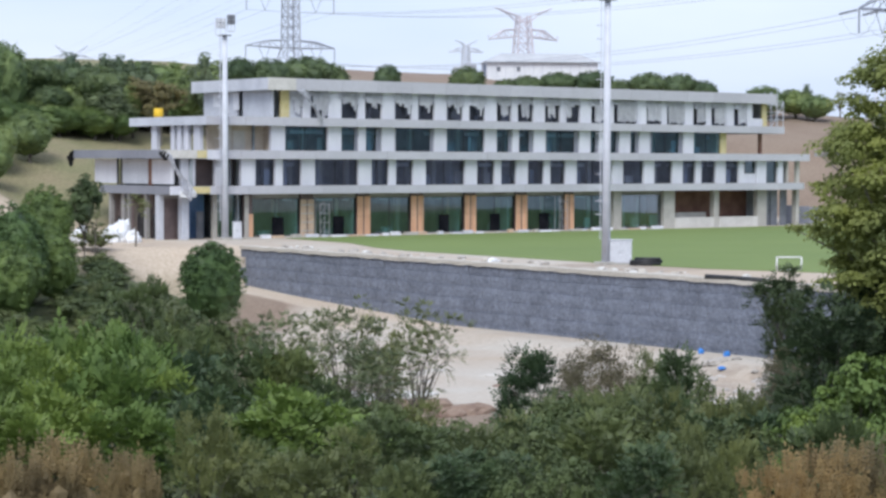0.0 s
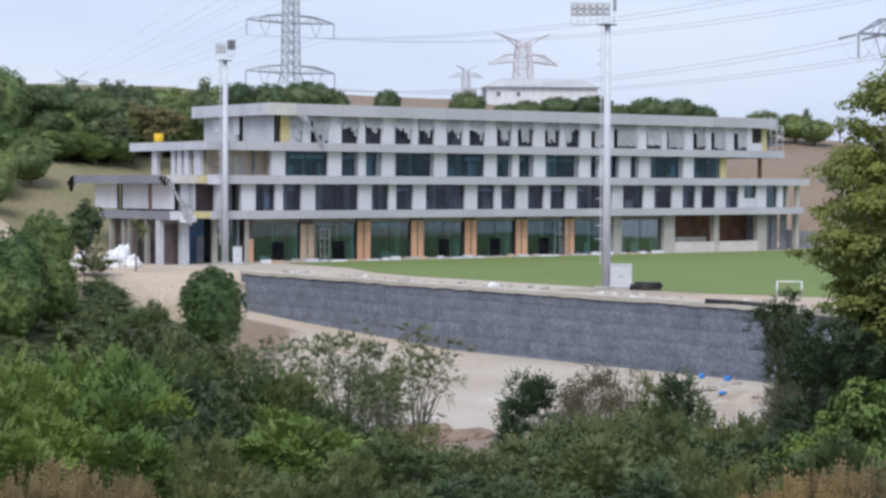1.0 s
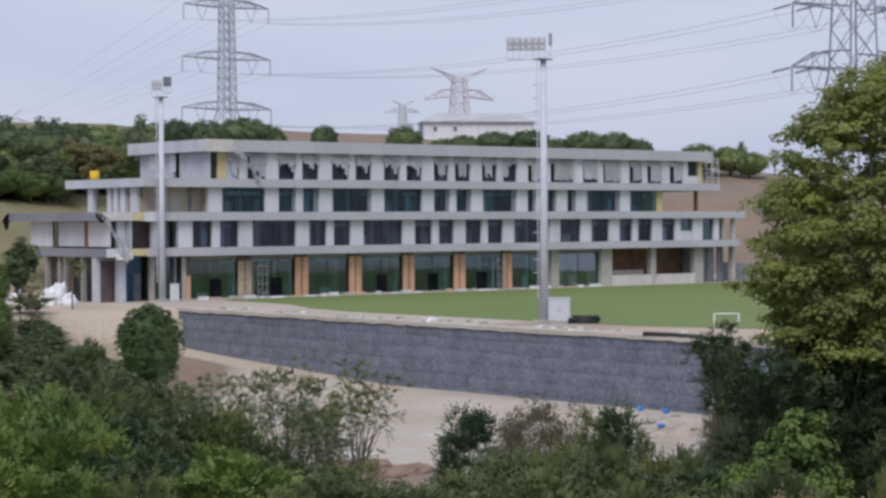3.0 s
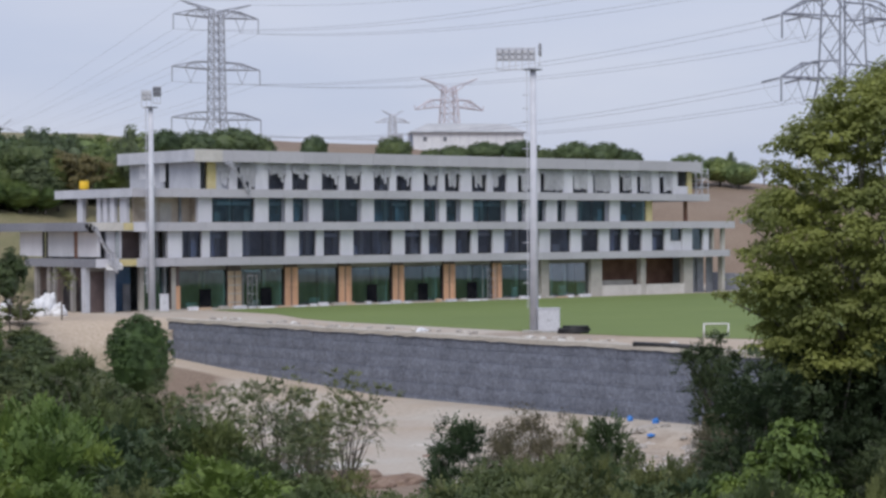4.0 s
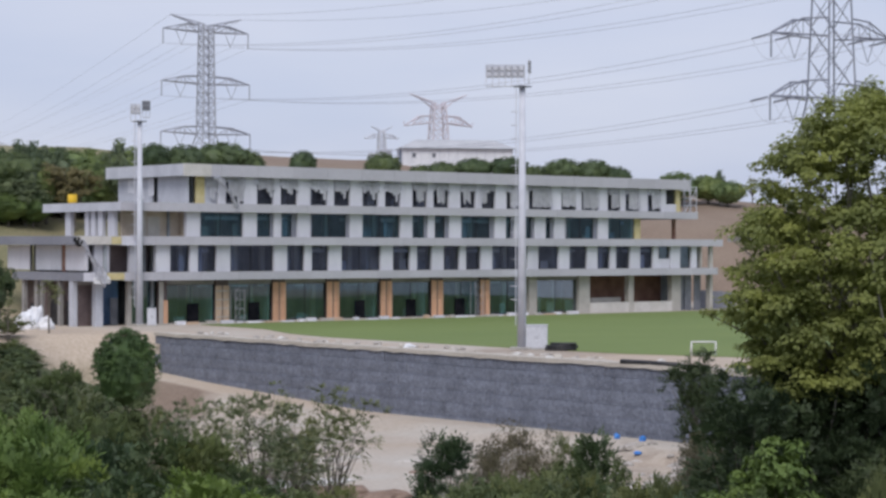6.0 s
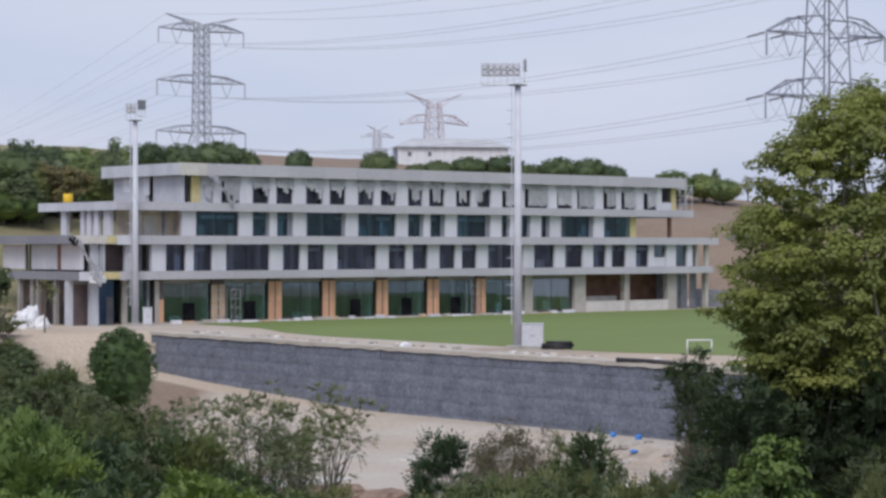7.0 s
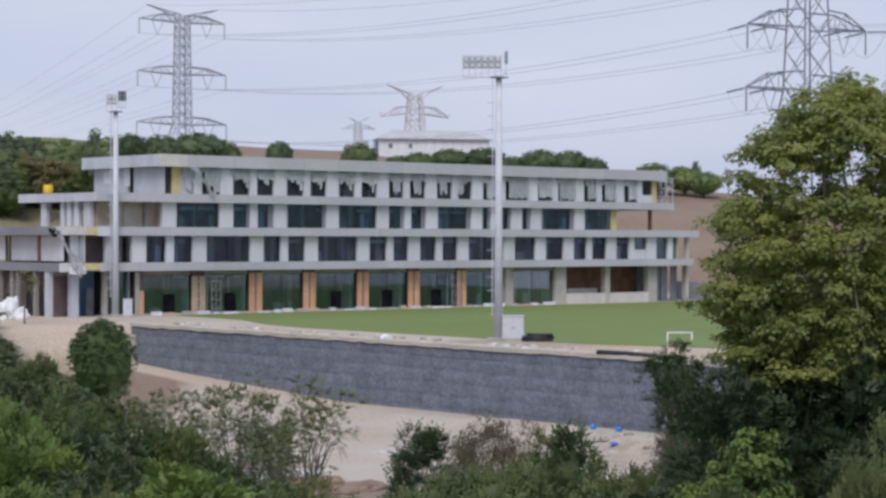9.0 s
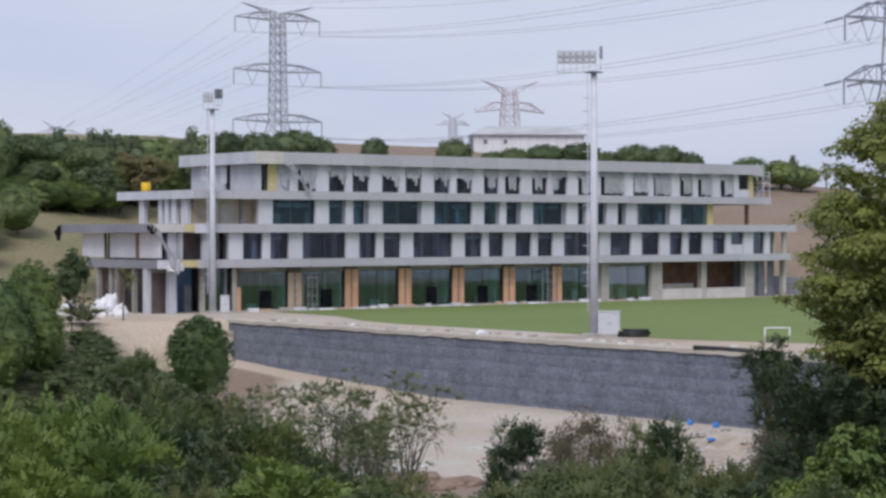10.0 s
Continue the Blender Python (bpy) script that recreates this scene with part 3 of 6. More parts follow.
# bare columns, stacked boards and hanging ducts inside the open floors
for z0, z1, xa, xb in ((0.1, 4.7, 114.0, 174.0), (5.67, 8.5, 113.0, 188.0), (9.47, 12.1, 118.0, 183.0), (13.08, 16.0, 122.0, 190.0)):
    x = xa
    while x < xb:
        hbox("inner_column", x, x + 0.5, FRONT + 3.4, FRONT + 3.9, z0, z1, M["concrete"])
        if rng.random() < 0.75:
            a = x + rng.uniform(0.8, 2.6)
            hbox("stored_board", a, a + rng.uniform(0.4, 1.6), FRONT + 2.3, FRONT + 2.45, z0, z0 + rng.uniform(0.5, 1.7), M[rng.choice(("concrete", "room", "room", "mullion"))])
        if rng.random() < 0.6:
            a = x + rng.uniform(0.5, 2.0)
            hbox("duct", a, a + rng.uniform(1.5, 3.0), FRONT + 2.6, FRONT + 3.1, z1 - 0.75, z1 - 0.35, M["steel"])
        x += rng.uniform(3.2, 4.6)

# room walls behind the glazing, and cross walls
for z0, z1, x0, x1 in ((0.0, 4.8, 112.0, 174.6), (5.67, 8.6, 111.0, 199.0), (9.47, 12.2, 114.0, 184.0), (13.08, 16.1, 117.0, 192.0)):
    hbox("room_wall", x0, x1, ROOM_Y, ROOM_Y + 0.25, z0, z1, M["room"])
    x = x0 + 0.3
    while x < x1:
        hbox("partition", x, x + 0.2, FRONT + 1.9, ROOM_Y, z0, z1, M["room"])
        x += rng.choice((7.5, 7.5, 11.2, 15.0))

# top storey, left end: rendered end wall, yellow board at the corner
hbox("end_wall", 116.1, 116.35, FRONT + 1.0, FRONT + 7.0, 13.05, 16.05, M["bluish_render"])
hbox("end_wall", 116.1, 116.35, FRONT + 8.2, FRONT + 15.5, 13.05, 16.05, M["bluish_render"])
for y0, y1, z0 in ((190.4, 191.6, 14.0), (192.6, 193.2, 13.6), (194.4, 196.0, 14.4)):
    hbox("plastic_sheet", 116.03, 116.06, y0, y1, z0, 15.95, M["film"], label="torn white protective film")
hbox("insulation_board", 117.2, 118.3, FRONT + 0.9, FRONT + 1.2, 13.06, 16.04, M["yellow_board"], label="yellow insulation board")
hbox("front_wall", 118.35, 119.85, FRONT + 1.0, FRONT + 1.25, 13.06, 16.04, M["bluish_render"])
torn_sheet(118.4, 119.9, 15.9, (0.9, 2.1, 2.5, 1.6), FRONT + 0.7)
hbox("insulation_board", 192.0, 192.85, FRONT + 0.9, FRONT + 1.2, 13.06, 16.04, M["yellow_board"], label="yellow insulation board")
hbox("low_parapet", 189.9, 191.95, FRONT + 0.8, FRONT + 1.0, 13.06, 14.1, M["plaster"])
# third storey, left end: open terrace with blockwork behind; right end: open terrace
hbox("terrace_wall", 108.7, 115.9, FRONT + 2.2, FRONT + 2.45, 9.45, 12.2, M["beige"])
hbox("terrace_pier", 111.0, 111.5, FRONT + 1.8, FRONT + 2.195, 9.45, 12.2, M["concrete"])
hbox("doorway", 111.9, 113.4, FRONT + 2.16, FRONT + 2.195, 9.45, 11.6, M["concrete"])
for y0, y1 in ((185.2, 186.6), (187.7, 188.65), (189.3, 190.1), (190.7, 191.5), (194.6, 195.8)):
    hbox("side_pier", 108.0, 108.45, y0, y1, 9.45, 12.2, M["plaster"], bevel=0.02)
hbox("terrace_return", 115.8, 116.0, FRONT + 1.2, FRONT + 2.46, 9.45, 12.2, M["beige"])
hbox("insulation_board", 184.3, 185.4, FRONT + 0.9, FRONT + 1.2, 9.45, 12.18, M["yellow_board"], label="yellow insulation board")
hbox("terrace_column", 191.6, 192.0, FRONT + 0.9, FRONT + 1.3, 9.45, 12.2, M["brown_wall"])
# second storey, left wing: white panels with dark glazing between
for y0, y1, mat in ((182.95, 187.2, "plaster"), (188.05, 193.7, "bluish_render"), (195.1, 200.2, "plaster")):
    hbox("wing_panel", 103.3, 103.6, y0, y1, 5.86, 8.5, M[mat])
hbox("wing_panel", 103.32, 103.58, 187.25, 187.95, 5.7, 8.56, M["brown_wall"], label="dark reddish boarded strip")
window_side = bmesh.new()
for y0, y1 in ((193.75, 194.3), (194.6, 195.05)):
    box(window_side, 103.34 - HX, 103.4 - HX, y0 - HY, y1 - HY, 5.7, 8.55)
part("side_glazing", window_side, M["dark_frame"], hall)
hbox("wing_room_wall", 105.6, 105.9, FRONT + 0.4, FRONT + 15.0, 5.6, 8.6, M["room"])
hbox("pillar", 108.8, 110.1, FRONT + 0.62, FRONT + 1.2, 5.65, 8.6, M["plaster"], bevel=0.03)
hbox("pillar", 104.6, 106.4, FRONT + 0.7, FRONT + 1.2, 5.65, 8.6, M["plaster"], bevel=0.03)
# dark brown wall painted for the unlit room behind this bay
hbox("room_wall", 106.4, 112.0, FRONT + 2.4, FRONT + 2.6, 5.65, 8.6, M["shutter"])
# second storey, right end: loose framing
for x0, w in ((198.4, 0.6), (196.6, 0.25)):
    hbox("pillar", x0, x0 + w, FRONT + 0.7, FRONT + 1.1, 5.65, 8.6, M["concrete"])
hbox("low_parapet", 187.9, 190.7, FRONT + 0.8, FRONT + 1.0, 5.67, 6.9, M["plaster"])

# ground storey: timber-faced columns and tall glazing, service bays at the right, open bays at the left
GROUND_Y = FRONT + 1.5
wood_columns = ((112.9, 1.1, "wood"), (120.1, 1.8, "pale_wood"), (127.7, 1.8, "wood"), (135.2, 1.8, "wood"), (143.0, 1.7, "wood"), (150.7, 1.8, "wood"), (158.4, 1.5, "wood"))
for x0, w, mat in wood_columns:
    col_ob = hbox("column", x0 + 0.1, x0 + w - 0.1, GROUND_Y, GROUND_Y + 0.7, 0.0, 4.79, M["shutter"])
    if x0 < 113:
        hbox("facing", x0, x0 + w * 0.5, GROUND_Y - 0.06, GROUND_Y - 0.004, 0.05, 4.6, M["concrete"], col_ob)
        hbox("plank", x0 + w * 0.52, x0 + w * 0.76, GROUND_Y - 0.06, GROUND_Y - 0.004, 0.05, 2.6, M[mat], col_ob)
        hbox("plank", x0 + w * 0.77, x0 + w, GROUND_Y - 0.06, GROUND_Y - 0.004, 0.05, 2.6, M[mat], col_ob)
        continue
    top_z = 4.4 if mat == "wood" else 4.1
    for half, edge in ((0, x0), (1, x0 + w * 0.55)):
        run = w * 0.45
        for i in range(2):
            for z0, z1 in ((0.05, top_z * 0.5 - 0.012), (top_z * 0.5 + 0.012, top_z)):
                hbox("plank", edge + run * i / 2 + 0.008, edge + run * (i + 1) / 2 - 0.008, GROUND_Y - 0.06, GROUND_Y - 0.004, z0, z1, M[mat], col_ob)
    if mat != "wood":
        for k in range(4):
            hbox("batten", x0 + 0.06, x0 + w - 0.06, GROUND_Y - 0.1, GROUND_Y - 0.062, 0.6 + k * 0.95, 0.72 + k * 0.95, M["concrete"], col_ob)
for x0, w in ((166.2, 1.3), (174.7, 1.9), (183.6, 0.9), (191.6, 1.7), (199.0, 0.5)):
    hbox("column", x0, x0 + w, GROUND_Y - 0.3, GROUND_Y + 0.5, 0.0, 4.79, M["concrete"])
spans = [(x0 + w, nx2) for (x0, w, _), (nx2, _, _) in zip(wood_columns, wood_columns[1:] + ((166.2, 0, 0),))] + [(167.5, 174.7)]
for a, b2 in spans:
    window(a + 0.02, b2 - 0.02, 0.12, 4.25, GROUND_Y + 0.3, 2, glass=M["pale_glass" if a > 167 else "glass"])
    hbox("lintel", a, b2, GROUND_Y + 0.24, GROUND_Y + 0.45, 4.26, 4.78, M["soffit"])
hbox("plinth", 112.0, 174.6, GROUND_Y - 0.12, GROUND_Y + 0.6, -0.2, 0.11, M["concrete"])
# flat near-black panels before the glass, painted for the dark of open doorways
for x0 in (116.6, 124.6, 139.4, 147.0, 154.6):
    d = hbox("door_opening", x0, x0 + 1.5, GROUND_Y + 0.22, GROUND_Y + 0.245, 0.12, 2.2, M["door_dark"], label="near-black panel standing for a dark open doorway")
hbox("low_wall", 176.6, 183.58, GROUND_Y - 0.35, GROUND_Y - 0.1, -0.1, 1.3, M["pale_render"])
hbox("low_wall", 184.52, 191.58, GROUND_Y - 0.35, GROUND_Y - 0.1, -0.1, 1.3, M["pale_render"])
hbox("back_wall", 174.9, 192.9, GROUND_Y + 3.0, GROUND_Y + 3.2, 0.0, 4.8, M["brown_wall"])
hbox("back_wall", 192.9, 197.5, GROUND_Y + 3.0, GROUND_Y + 3.2, 0.0, 4.8, M["room"])
hbox("side_lining", 176.7, 183.4, GROUND_Y + 1.0, GROUND_Y + 1.2, 1.2, 1.9, M["concrete"])
for x0 in (193.4, 195.0, 196.8):
    hbox("grille_panel", x0, x0 + 1.3, GROUND_Y + 0.6, GROUND_Y + 0.7, 0.0, 4.7, M["steel_dark"])
hbox("column", 103.1, 103.6, GROUND_Y + 1.0, GROUND_Y + 1.9, -0.1, 4.79, M["bluish_render"])
hbox("column", 105.05, 105.9, GROUND_Y - 0.3, GROUND_Y + 0.5, -0.1, 4.79, M["bluish_render"])
curtain = hbox("shutter", 103.62, 105.6, GROUND_Y + 1.2, GROUND_Y + 1.26, -0.1, 4.3, M["shutter"], label="mauve brown roller shutter")
for k in range(14):
    hbox("slat", 103.62, 105.6, GROUND_Y + 1.165, GROUND_Y + 1.197, -0.08 + k * 0.31, 0.19 + k * 0.31, M["shutter"], curtain)
hbox("head_box", 103.6, 105.7, GROUND_Y + 1.0, GROUND_Y + 1.4, 4.31, 4.78, M["soffit"])
# blue wall in place of the dark navy depth of an open bay
hbox("back_wall", 105.95, 109.4, GROUND_Y + 2.6, GROUND_Y + 2.8, -0.1, 4.8, M["far_blue"], label="blue wall painted for the dark of an open bay")
hbox("inner_board", 107.9, 108.8, GROUND_Y + 1.6, GROUND_Y + 1.66, -0.1, 2.9, M["steel_dark"])
hbox("inner_board", 106.3, 107.2, GROUND_Y + 1.9, GROUND_Y + 1.96, -0.1, 1.3, M["bluish_render"])
hbox("column", 109.0, 109.5, GROUND_Y - 0.1, GROUND_Y + 0.4, -0.1, 4.79, M["concrete"])
window(109.52, 112.85, 0.1, 4.7, GROUND_Y + 0.9, 1)
# dark walls and panels: the shade under the wing put into their colour
hbox("side_wall", 104.3, 104.5, GROUND_Y + 2.2, 198.2, -0.1, 4.79, M["shutter"])
# columns in a darker concrete, shaded by colour under the wing
for y0 in (188.4, 192.2, 196.4):
    hbox("column", 103.3, 103.75, y0, y0 + 0.5, -0.1, 4.79, M["soffit"])
for y0, y1, zt in ((186.6, 188.3, 2.6), (189.2, 192.0, 3.2), (193.0, 196.2, 2.2)):
    hbox("side_glazing", 104.0, 104.06, y0, y1, 0.0, zt, M["dark_frame"])
# back wall painted dark for the unlit depth under the slab
hbox("back_wall", 103.4, 112.0, FRONT + 9.0, FRONT + 9.2, -0.1, 4.79, M["shutter"])
hbox("back_wall", 111.4, 111.7, GROUND_Y + 1.5, GROUND_Y + 12.0, -0.1, 4.8, M["room"])
hbox("column", 103.5, 104.2, FRONT + 11.0, FRONT + 11.7, -0.1, 4.79, M["soffit"])
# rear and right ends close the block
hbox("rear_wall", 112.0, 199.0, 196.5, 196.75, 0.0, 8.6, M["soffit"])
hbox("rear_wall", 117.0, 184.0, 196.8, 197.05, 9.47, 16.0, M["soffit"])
hbox("end_wall", 184.0, 184.25, FRONT + 1.3, 196.5, 9.45, 12.2, M["beige"])
hbox("end_wall", 192.6, 192.9, FRONT + 1.3, 196.5, 13.05, 16.05, M["bluish_render"])

# ---- retaining wall of gabion baskets ----
wall = tagged(empty("retaining_wall", WALL_X, 130, -6, "", ""), "tall dark grey stone gabion retaining wall below the pitch", "retaining wall", kind="structure")
basket_meshes = []
rng = random.Random(3)
for v in range(4):
    bm = bmesh.new()
    nxs, nzs = 5, 3
    grid = [[bm.verts.new(((0.0 if i in (0, nxs) or j in (0, nzs) else -rng.uniform(0.01, 0.05)), 0.997 - 1.994 * i / nxs, 0.994 * j / nzs)) for i in range(nxs + 1)] for j in range(nzs + 1)]
    for j in range(nzs):
        for i in range(nxs):
            bm.faces.new((grid[j][i], grid[j][i + 1], grid[j + 1][i + 1], grid[j + 1][i]))
    depth = 1.0
    tb0, tb1 = bm.verts.new((depth, 0.997, 0.994)), bm.verts.new((depth, -0.997, 0.994))
    bm.faces.new([grid[nzs][i] for i in range(nxs + 1)] + [tb1, tb0])
    me = bpy.data.meshes.new("gabion_basket")
    bm.to_mesh(me)
    bm.free()
    me.materials.append(M["gabion"])
    basket_meshes.append(me)
for course in range(6):
    z = -1.0 - course
    y = WALL_Y1 - 1.0 - (course % 2) * 1.0
    while y > WALL_Y0:
        if z + 1.0 > along(WALL_FOOT, y) - 0.1:
            m = pose(0.38 - 0.075 * course + rng.uniform(-0.015, 0.015), y - 130, z + 6 + rng.uniform(-0.012, 0.012))
            share("gabion_basket", rng.choice(basket_meshes), wall, m)
        y -= 2.0


def spot(bearing, d):
    """A place on the land by its bearing (degrees clockwise from +y) and distance from the viewpoint."""
    x, y = d * math.sin(radians(bearing)), d * math.cos(radians(bearing))
    return x, y, land(x, y)[0]


# ---- floodlight masts ----
def lamp_bank(parent, a, b2, z0, rows_n, name="lamp_bank", lamp="cabinet"):
    """A rack of floodlights between two points in plan, facing across the line between them."""
    a, b2 = Vector((*a, 0)), Vector((*b2, 0))
    run = b2 - a
    d = run.normalized()
    n2 = Vector((d.y, -d.x, 0))
    foot = Vector((0, 0, z0))
    bank = part(name, rod(bmesh.new(), a + foot, b2 + foot, 0.05), M["cabinet"], parent, "galvanised lamp rack with railing")
    for zz in (0.75, 1.25, 1.75):
        up = Vector((0, 0, z0 + zz))
        part("rail", rod(bmesh.new(), a + up, b2 + up, 0.05), M["cabinet"], bank)
    k = max(2, round(run.length / 0.55))
    for i in range(k + 1):
        p = a + run * (i / k)
        part("upright", rod(bmesh.new(), p + foot, p + foot + Vector((0, 0, 1.78)), 0.04), M["cabinet"], bank)
    for r in range(rows_n):
        for i in range(k):
            c = a + run * ((i + 0.5) / k) + Vector((0, 0, z0 + 0.98 + 0.48 * r)) + n2 * 0.16
            bm = bmesh.new()
            w, h = 0.25, 0.225
            f = [c - d * w + Vector((0, 0, -h)), c + d * w + Vector((0, 0, -h)), c + d * w + Vector((0, 0, h)), c - d * w + Vector((0, 0, h))]
            g = [p2 - n2 * 0.26 + (c - p2) * 0.35 for p2 in f]
            fv, gv = [bm.verts.new(p2) for p2 in f], [bm.verts.new(p2) for p2 in g]
            bm.faces.new(fv)
            bm.faces.new(gv[::-1])
            for q in range(4):
                bm.faces.new((fv[q], gv[q], gv[(q + 1) % 4], fv[(q + 1) % 4]))
            part("floodlight", bm, M[lamp], bank)
    return bank


def mast(x, y, h, first, second, z=0.0, cage=True):
    t = empty("floodlight_mast", x, y, z, "tall galvanised steel floodlight mast at the edge of the pitch", "floodlight mast", "floodlight masts")
    part("base_plinth", boxed(-0.7, 0.7, -0.7, 0.7, -0.6, 0.22, bevel=0.04), M["concrete"], t, "concrete footing")
    part("pole", tube(bmesh.new(), ((0, 0, 0.2), (0, 0, h * 0.5), (0, 0, h)), (0.38, 0.32, 0.25), 12), M["steel"], t, smooth=True)
    if cage:
        lad = bmesh.new()
        px, py = -0.40, 0.30
        for s in (-0.2, 0.2):
            rod(lad, (px + s * 0.62, py + s * 0.78, 2.0), (px + s * 0.62, py + s * 0.78, h), 0.03)
        for k in range(int((h - 2) / 0.45)):
            zz = 2.0 + k * 0.45
            rod(lad, (px - 0.125, py - 0.156, zz), (px + 0.125, py + 0.156, zz), 0.02)
        part("ladder", lad, M["steel"], t)
        for k in range(int((h - 3) / 1.1)):
            zz = 3.0 + k * 1.1
            part("cage_hoop", tube(bmesh.new(), [(px - 0.10 + 0.28 * math.cos(2 * math.pi * q / 8), py + 0.08 + 0.28 * math.sin(2 * math.pi * q / 8), zz) for q in range(9)], [0.022] * 9, 4), M["steel"], t)
    deck = boxed(-0.55, 0.55, -0.55, 0.55, h - 0.08, h + 0.02)
    part("platform", deck, M["steel_dark"], t)
    lamp_bank(t, *first, h, 2)
    lamp_bank(t, *second, h + 0.42, 2, "side_lamp_bank", "steel_dark")
    return t


mast(109.2, 121.75, 21.6, ((0.15, -0.1), (-2.2, 2.0)), ((0.42, -0.35), (1.5, 0.85)))
mast(109.3, 182.2, 21.6, ((-0.1, -0.3), (-0.95, 0.25)), ((0.35, 0.0), (1.0, -0.35)), cage=True)
mast(232.8, 199.3, 22.3 - land(232.8, 199.3)[0], ((-2.0, 1.6), (0.6, -0.4)), ((0.7, -0.5), (1.0, 0.3)), z=land(232.8, 199.3)[0], cage=False)


def control_cabinet(x, y, w, d, h, turn):
    c = empty("control_cabinet", x, y, 0.0, "light grey metal electrical cabinet at the foot of a mast", "electrical cabinet", "mast cabinets", turn)
    part("body", boxed(-w / 2, w / 2, -d / 2, d / 2, 0.1, h - 0.08, bevel=0.03), M["cabinet"], c)
    part("cap", boxed(-w / 2 - 0.05, w / 2 + 0.05, -d / 2 - 0.05, d / 2 + 0.05, h - 0.085, h, bevel=0.02), M["cabinet"], c)
    part("base", boxed(-w / 2 - 0.1, w / 2 + 0.1, -d / 2 - 0.1, d / 2 + 0.1, -0.2, 0.1), M["concrete"], c, "concrete base")
    for s in (-1, 1):
        dr = part("door", boxed(s * w / 4 - w / 4 + 0.03, s * w / 4 + w / 4 - 0.03, -d / 2 - 0.022, -d / 2 - 0.002, 0.18, h - 0.15), M["cabinet"], c)
        part("handle", boxed(s * 0.08 - 0.015, s * 0.08 + 0.015, -d / 2 - 0.06, -d / 2 - 0.023, h * 0.45, h * 0.57), M["steel_dark"], dr)


control_cabinet(110.15, 121.05, 1.8, 0.8, 2.05, -36)
control_cabinet(110.2, 181.2, 0.95, 0.6, 1.9, -31)


# ---- power pylons and lines ----
def pylon(x, y, z, base_w, waist_w, levels, span, turn, material, thick, horns, label, arm_h=1.6, top_w=1.2, v_top=False, drop=3.4, strain=False, head=0.0, tip_rise=0.35):
    """A lattice tower; levels are the heights of its cross-arms, the topmost first."""
    t = empty("pylon", x, y, z, label, "pylon", "power pylons", turn)
    top = levels[0] + arm_h + head
    low_arm = levels[-1]

    def half(zz):
        if zz > low_arm:
            return waist_w + (top_w - waist_w) * (zz - low_arm) / (top - low_arm)
        return base_w + (waist_w - base_w) * zz / low_arm
    for sx in (-1, 1):
        for sy in (-1, 1):
            leg = bmesh.new()
            tube(leg, [(sx * half(q), sy * half(q), q) for q in (-1.0, low_arm, top)], (thick * 1.5,) * 3, 4)
            part("leg", leg, material, t)
    lat = bmesh.new()
    zz, cuts = 0.0, []
    while zz < top:
        cuts.append(zz)
        zz += max((2.0 if strain else 1.5) * half(zz), 1.6)
    cuts.append(top)
    for z0, z1 in zip(cuts, cuts[1:]):
        a, c = half(z0), half(z1)
        for s in (-1, 1):
            level = () if strain else (((-a, s * a, z0), (a, s * a, z0)), ((s * a, -a, z0), (s * a, a, z0)))
            for p, q in (((-a, s * a, z0), (c, s * c, z1)), ((a, s * a, z0), (-c, s * c, z1)), ((s * a, -a, z0), (s * c, c, z1)), ((s * a, a, z0), (s * c, -c, z1)), *level):
                rod(lat, p, q, thick * 0.62)
    part("lattice", lat, material, t)
    tips = []
    for i, zl in enumerate(levels):
        sp = span[i]
        for s in (-1, 1):
            b0 = half(zl)
            tip = (s * sp, 0, zl + tip_rise)
            arm_ob = part("cross_arm", rod(bmesh.new(), (s * b0, -b0, zl), tip, thick), material, t)
            part("chord", rod(bmesh.new(), (s * b0, b0, zl), tip, thick), material, arm_ob)
            for sy in (-1, 1):
                mid = (s * (b0 + (sp - b0) * 0.45), sy * b0 * 0.55, zl + arm_h * 0.92)
                part("chord", rod(bmesh.new(), (s * b0, sy * b0, zl + arm_h), mid, thick), material, arm_ob)
                part("chord", rod(bmesh.new(), mid, tip, thick), material, arm_ob)
                for q in (0.2, 0.45, 0.7):
                    low_p = (s * (b0 + (sp - b0) * q), sy * b0 * (1 - q), zl + tip_rise * q)
                    part("brace", rod(bmesh.new(), low_p, mid, thick * 0.6), material, arm_ob)
            for q, dz in ((1.0, drop), (0.52, drop)):
                ins = bmesh.new()
                px = s * (b0 + (sp - b0) * q)
                if q == 1.0:
                    tube(ins, ((px, 0, zl + 0.3), (px, 0, zl - dz)), (thick * 1.1, thick * 1.1), 5)
                else:
                    tube(ins, ((px - 1.6, 0, zl + 0.2), (px, 0, zl - dz)), (thick * 0.6,) * 2, 4)
                    tube(ins, ((px + 1.6, 0, zl + 0.2), (px, 0, zl - dz)), (thick * 0.6,) * 2, 4)
                part("insulator", ins, material, arm_ob)
                if strain:
                    part("jumper", tube(bmesh.new(), [(px, 5.5 * q2, zl - 0.3 - (dz + 0.2) * (1 - q2 * q2)) for q2 in (-1, -0.75, -0.4, 0, 0.4, 0.75, 1)], [0.045] * 7, 4), M["cable"], arm_ob)
                    for sy in (-1, 1):
                        part("string", rod(bmesh.new(), (px, sy * 0.6, zl + 0.1), (px, sy * 5.5, zl - 0.3), thick * 1.1, 5), material, arm_ob)
                tips.append((px, 0, zl - (0.2 if strain else dz)))
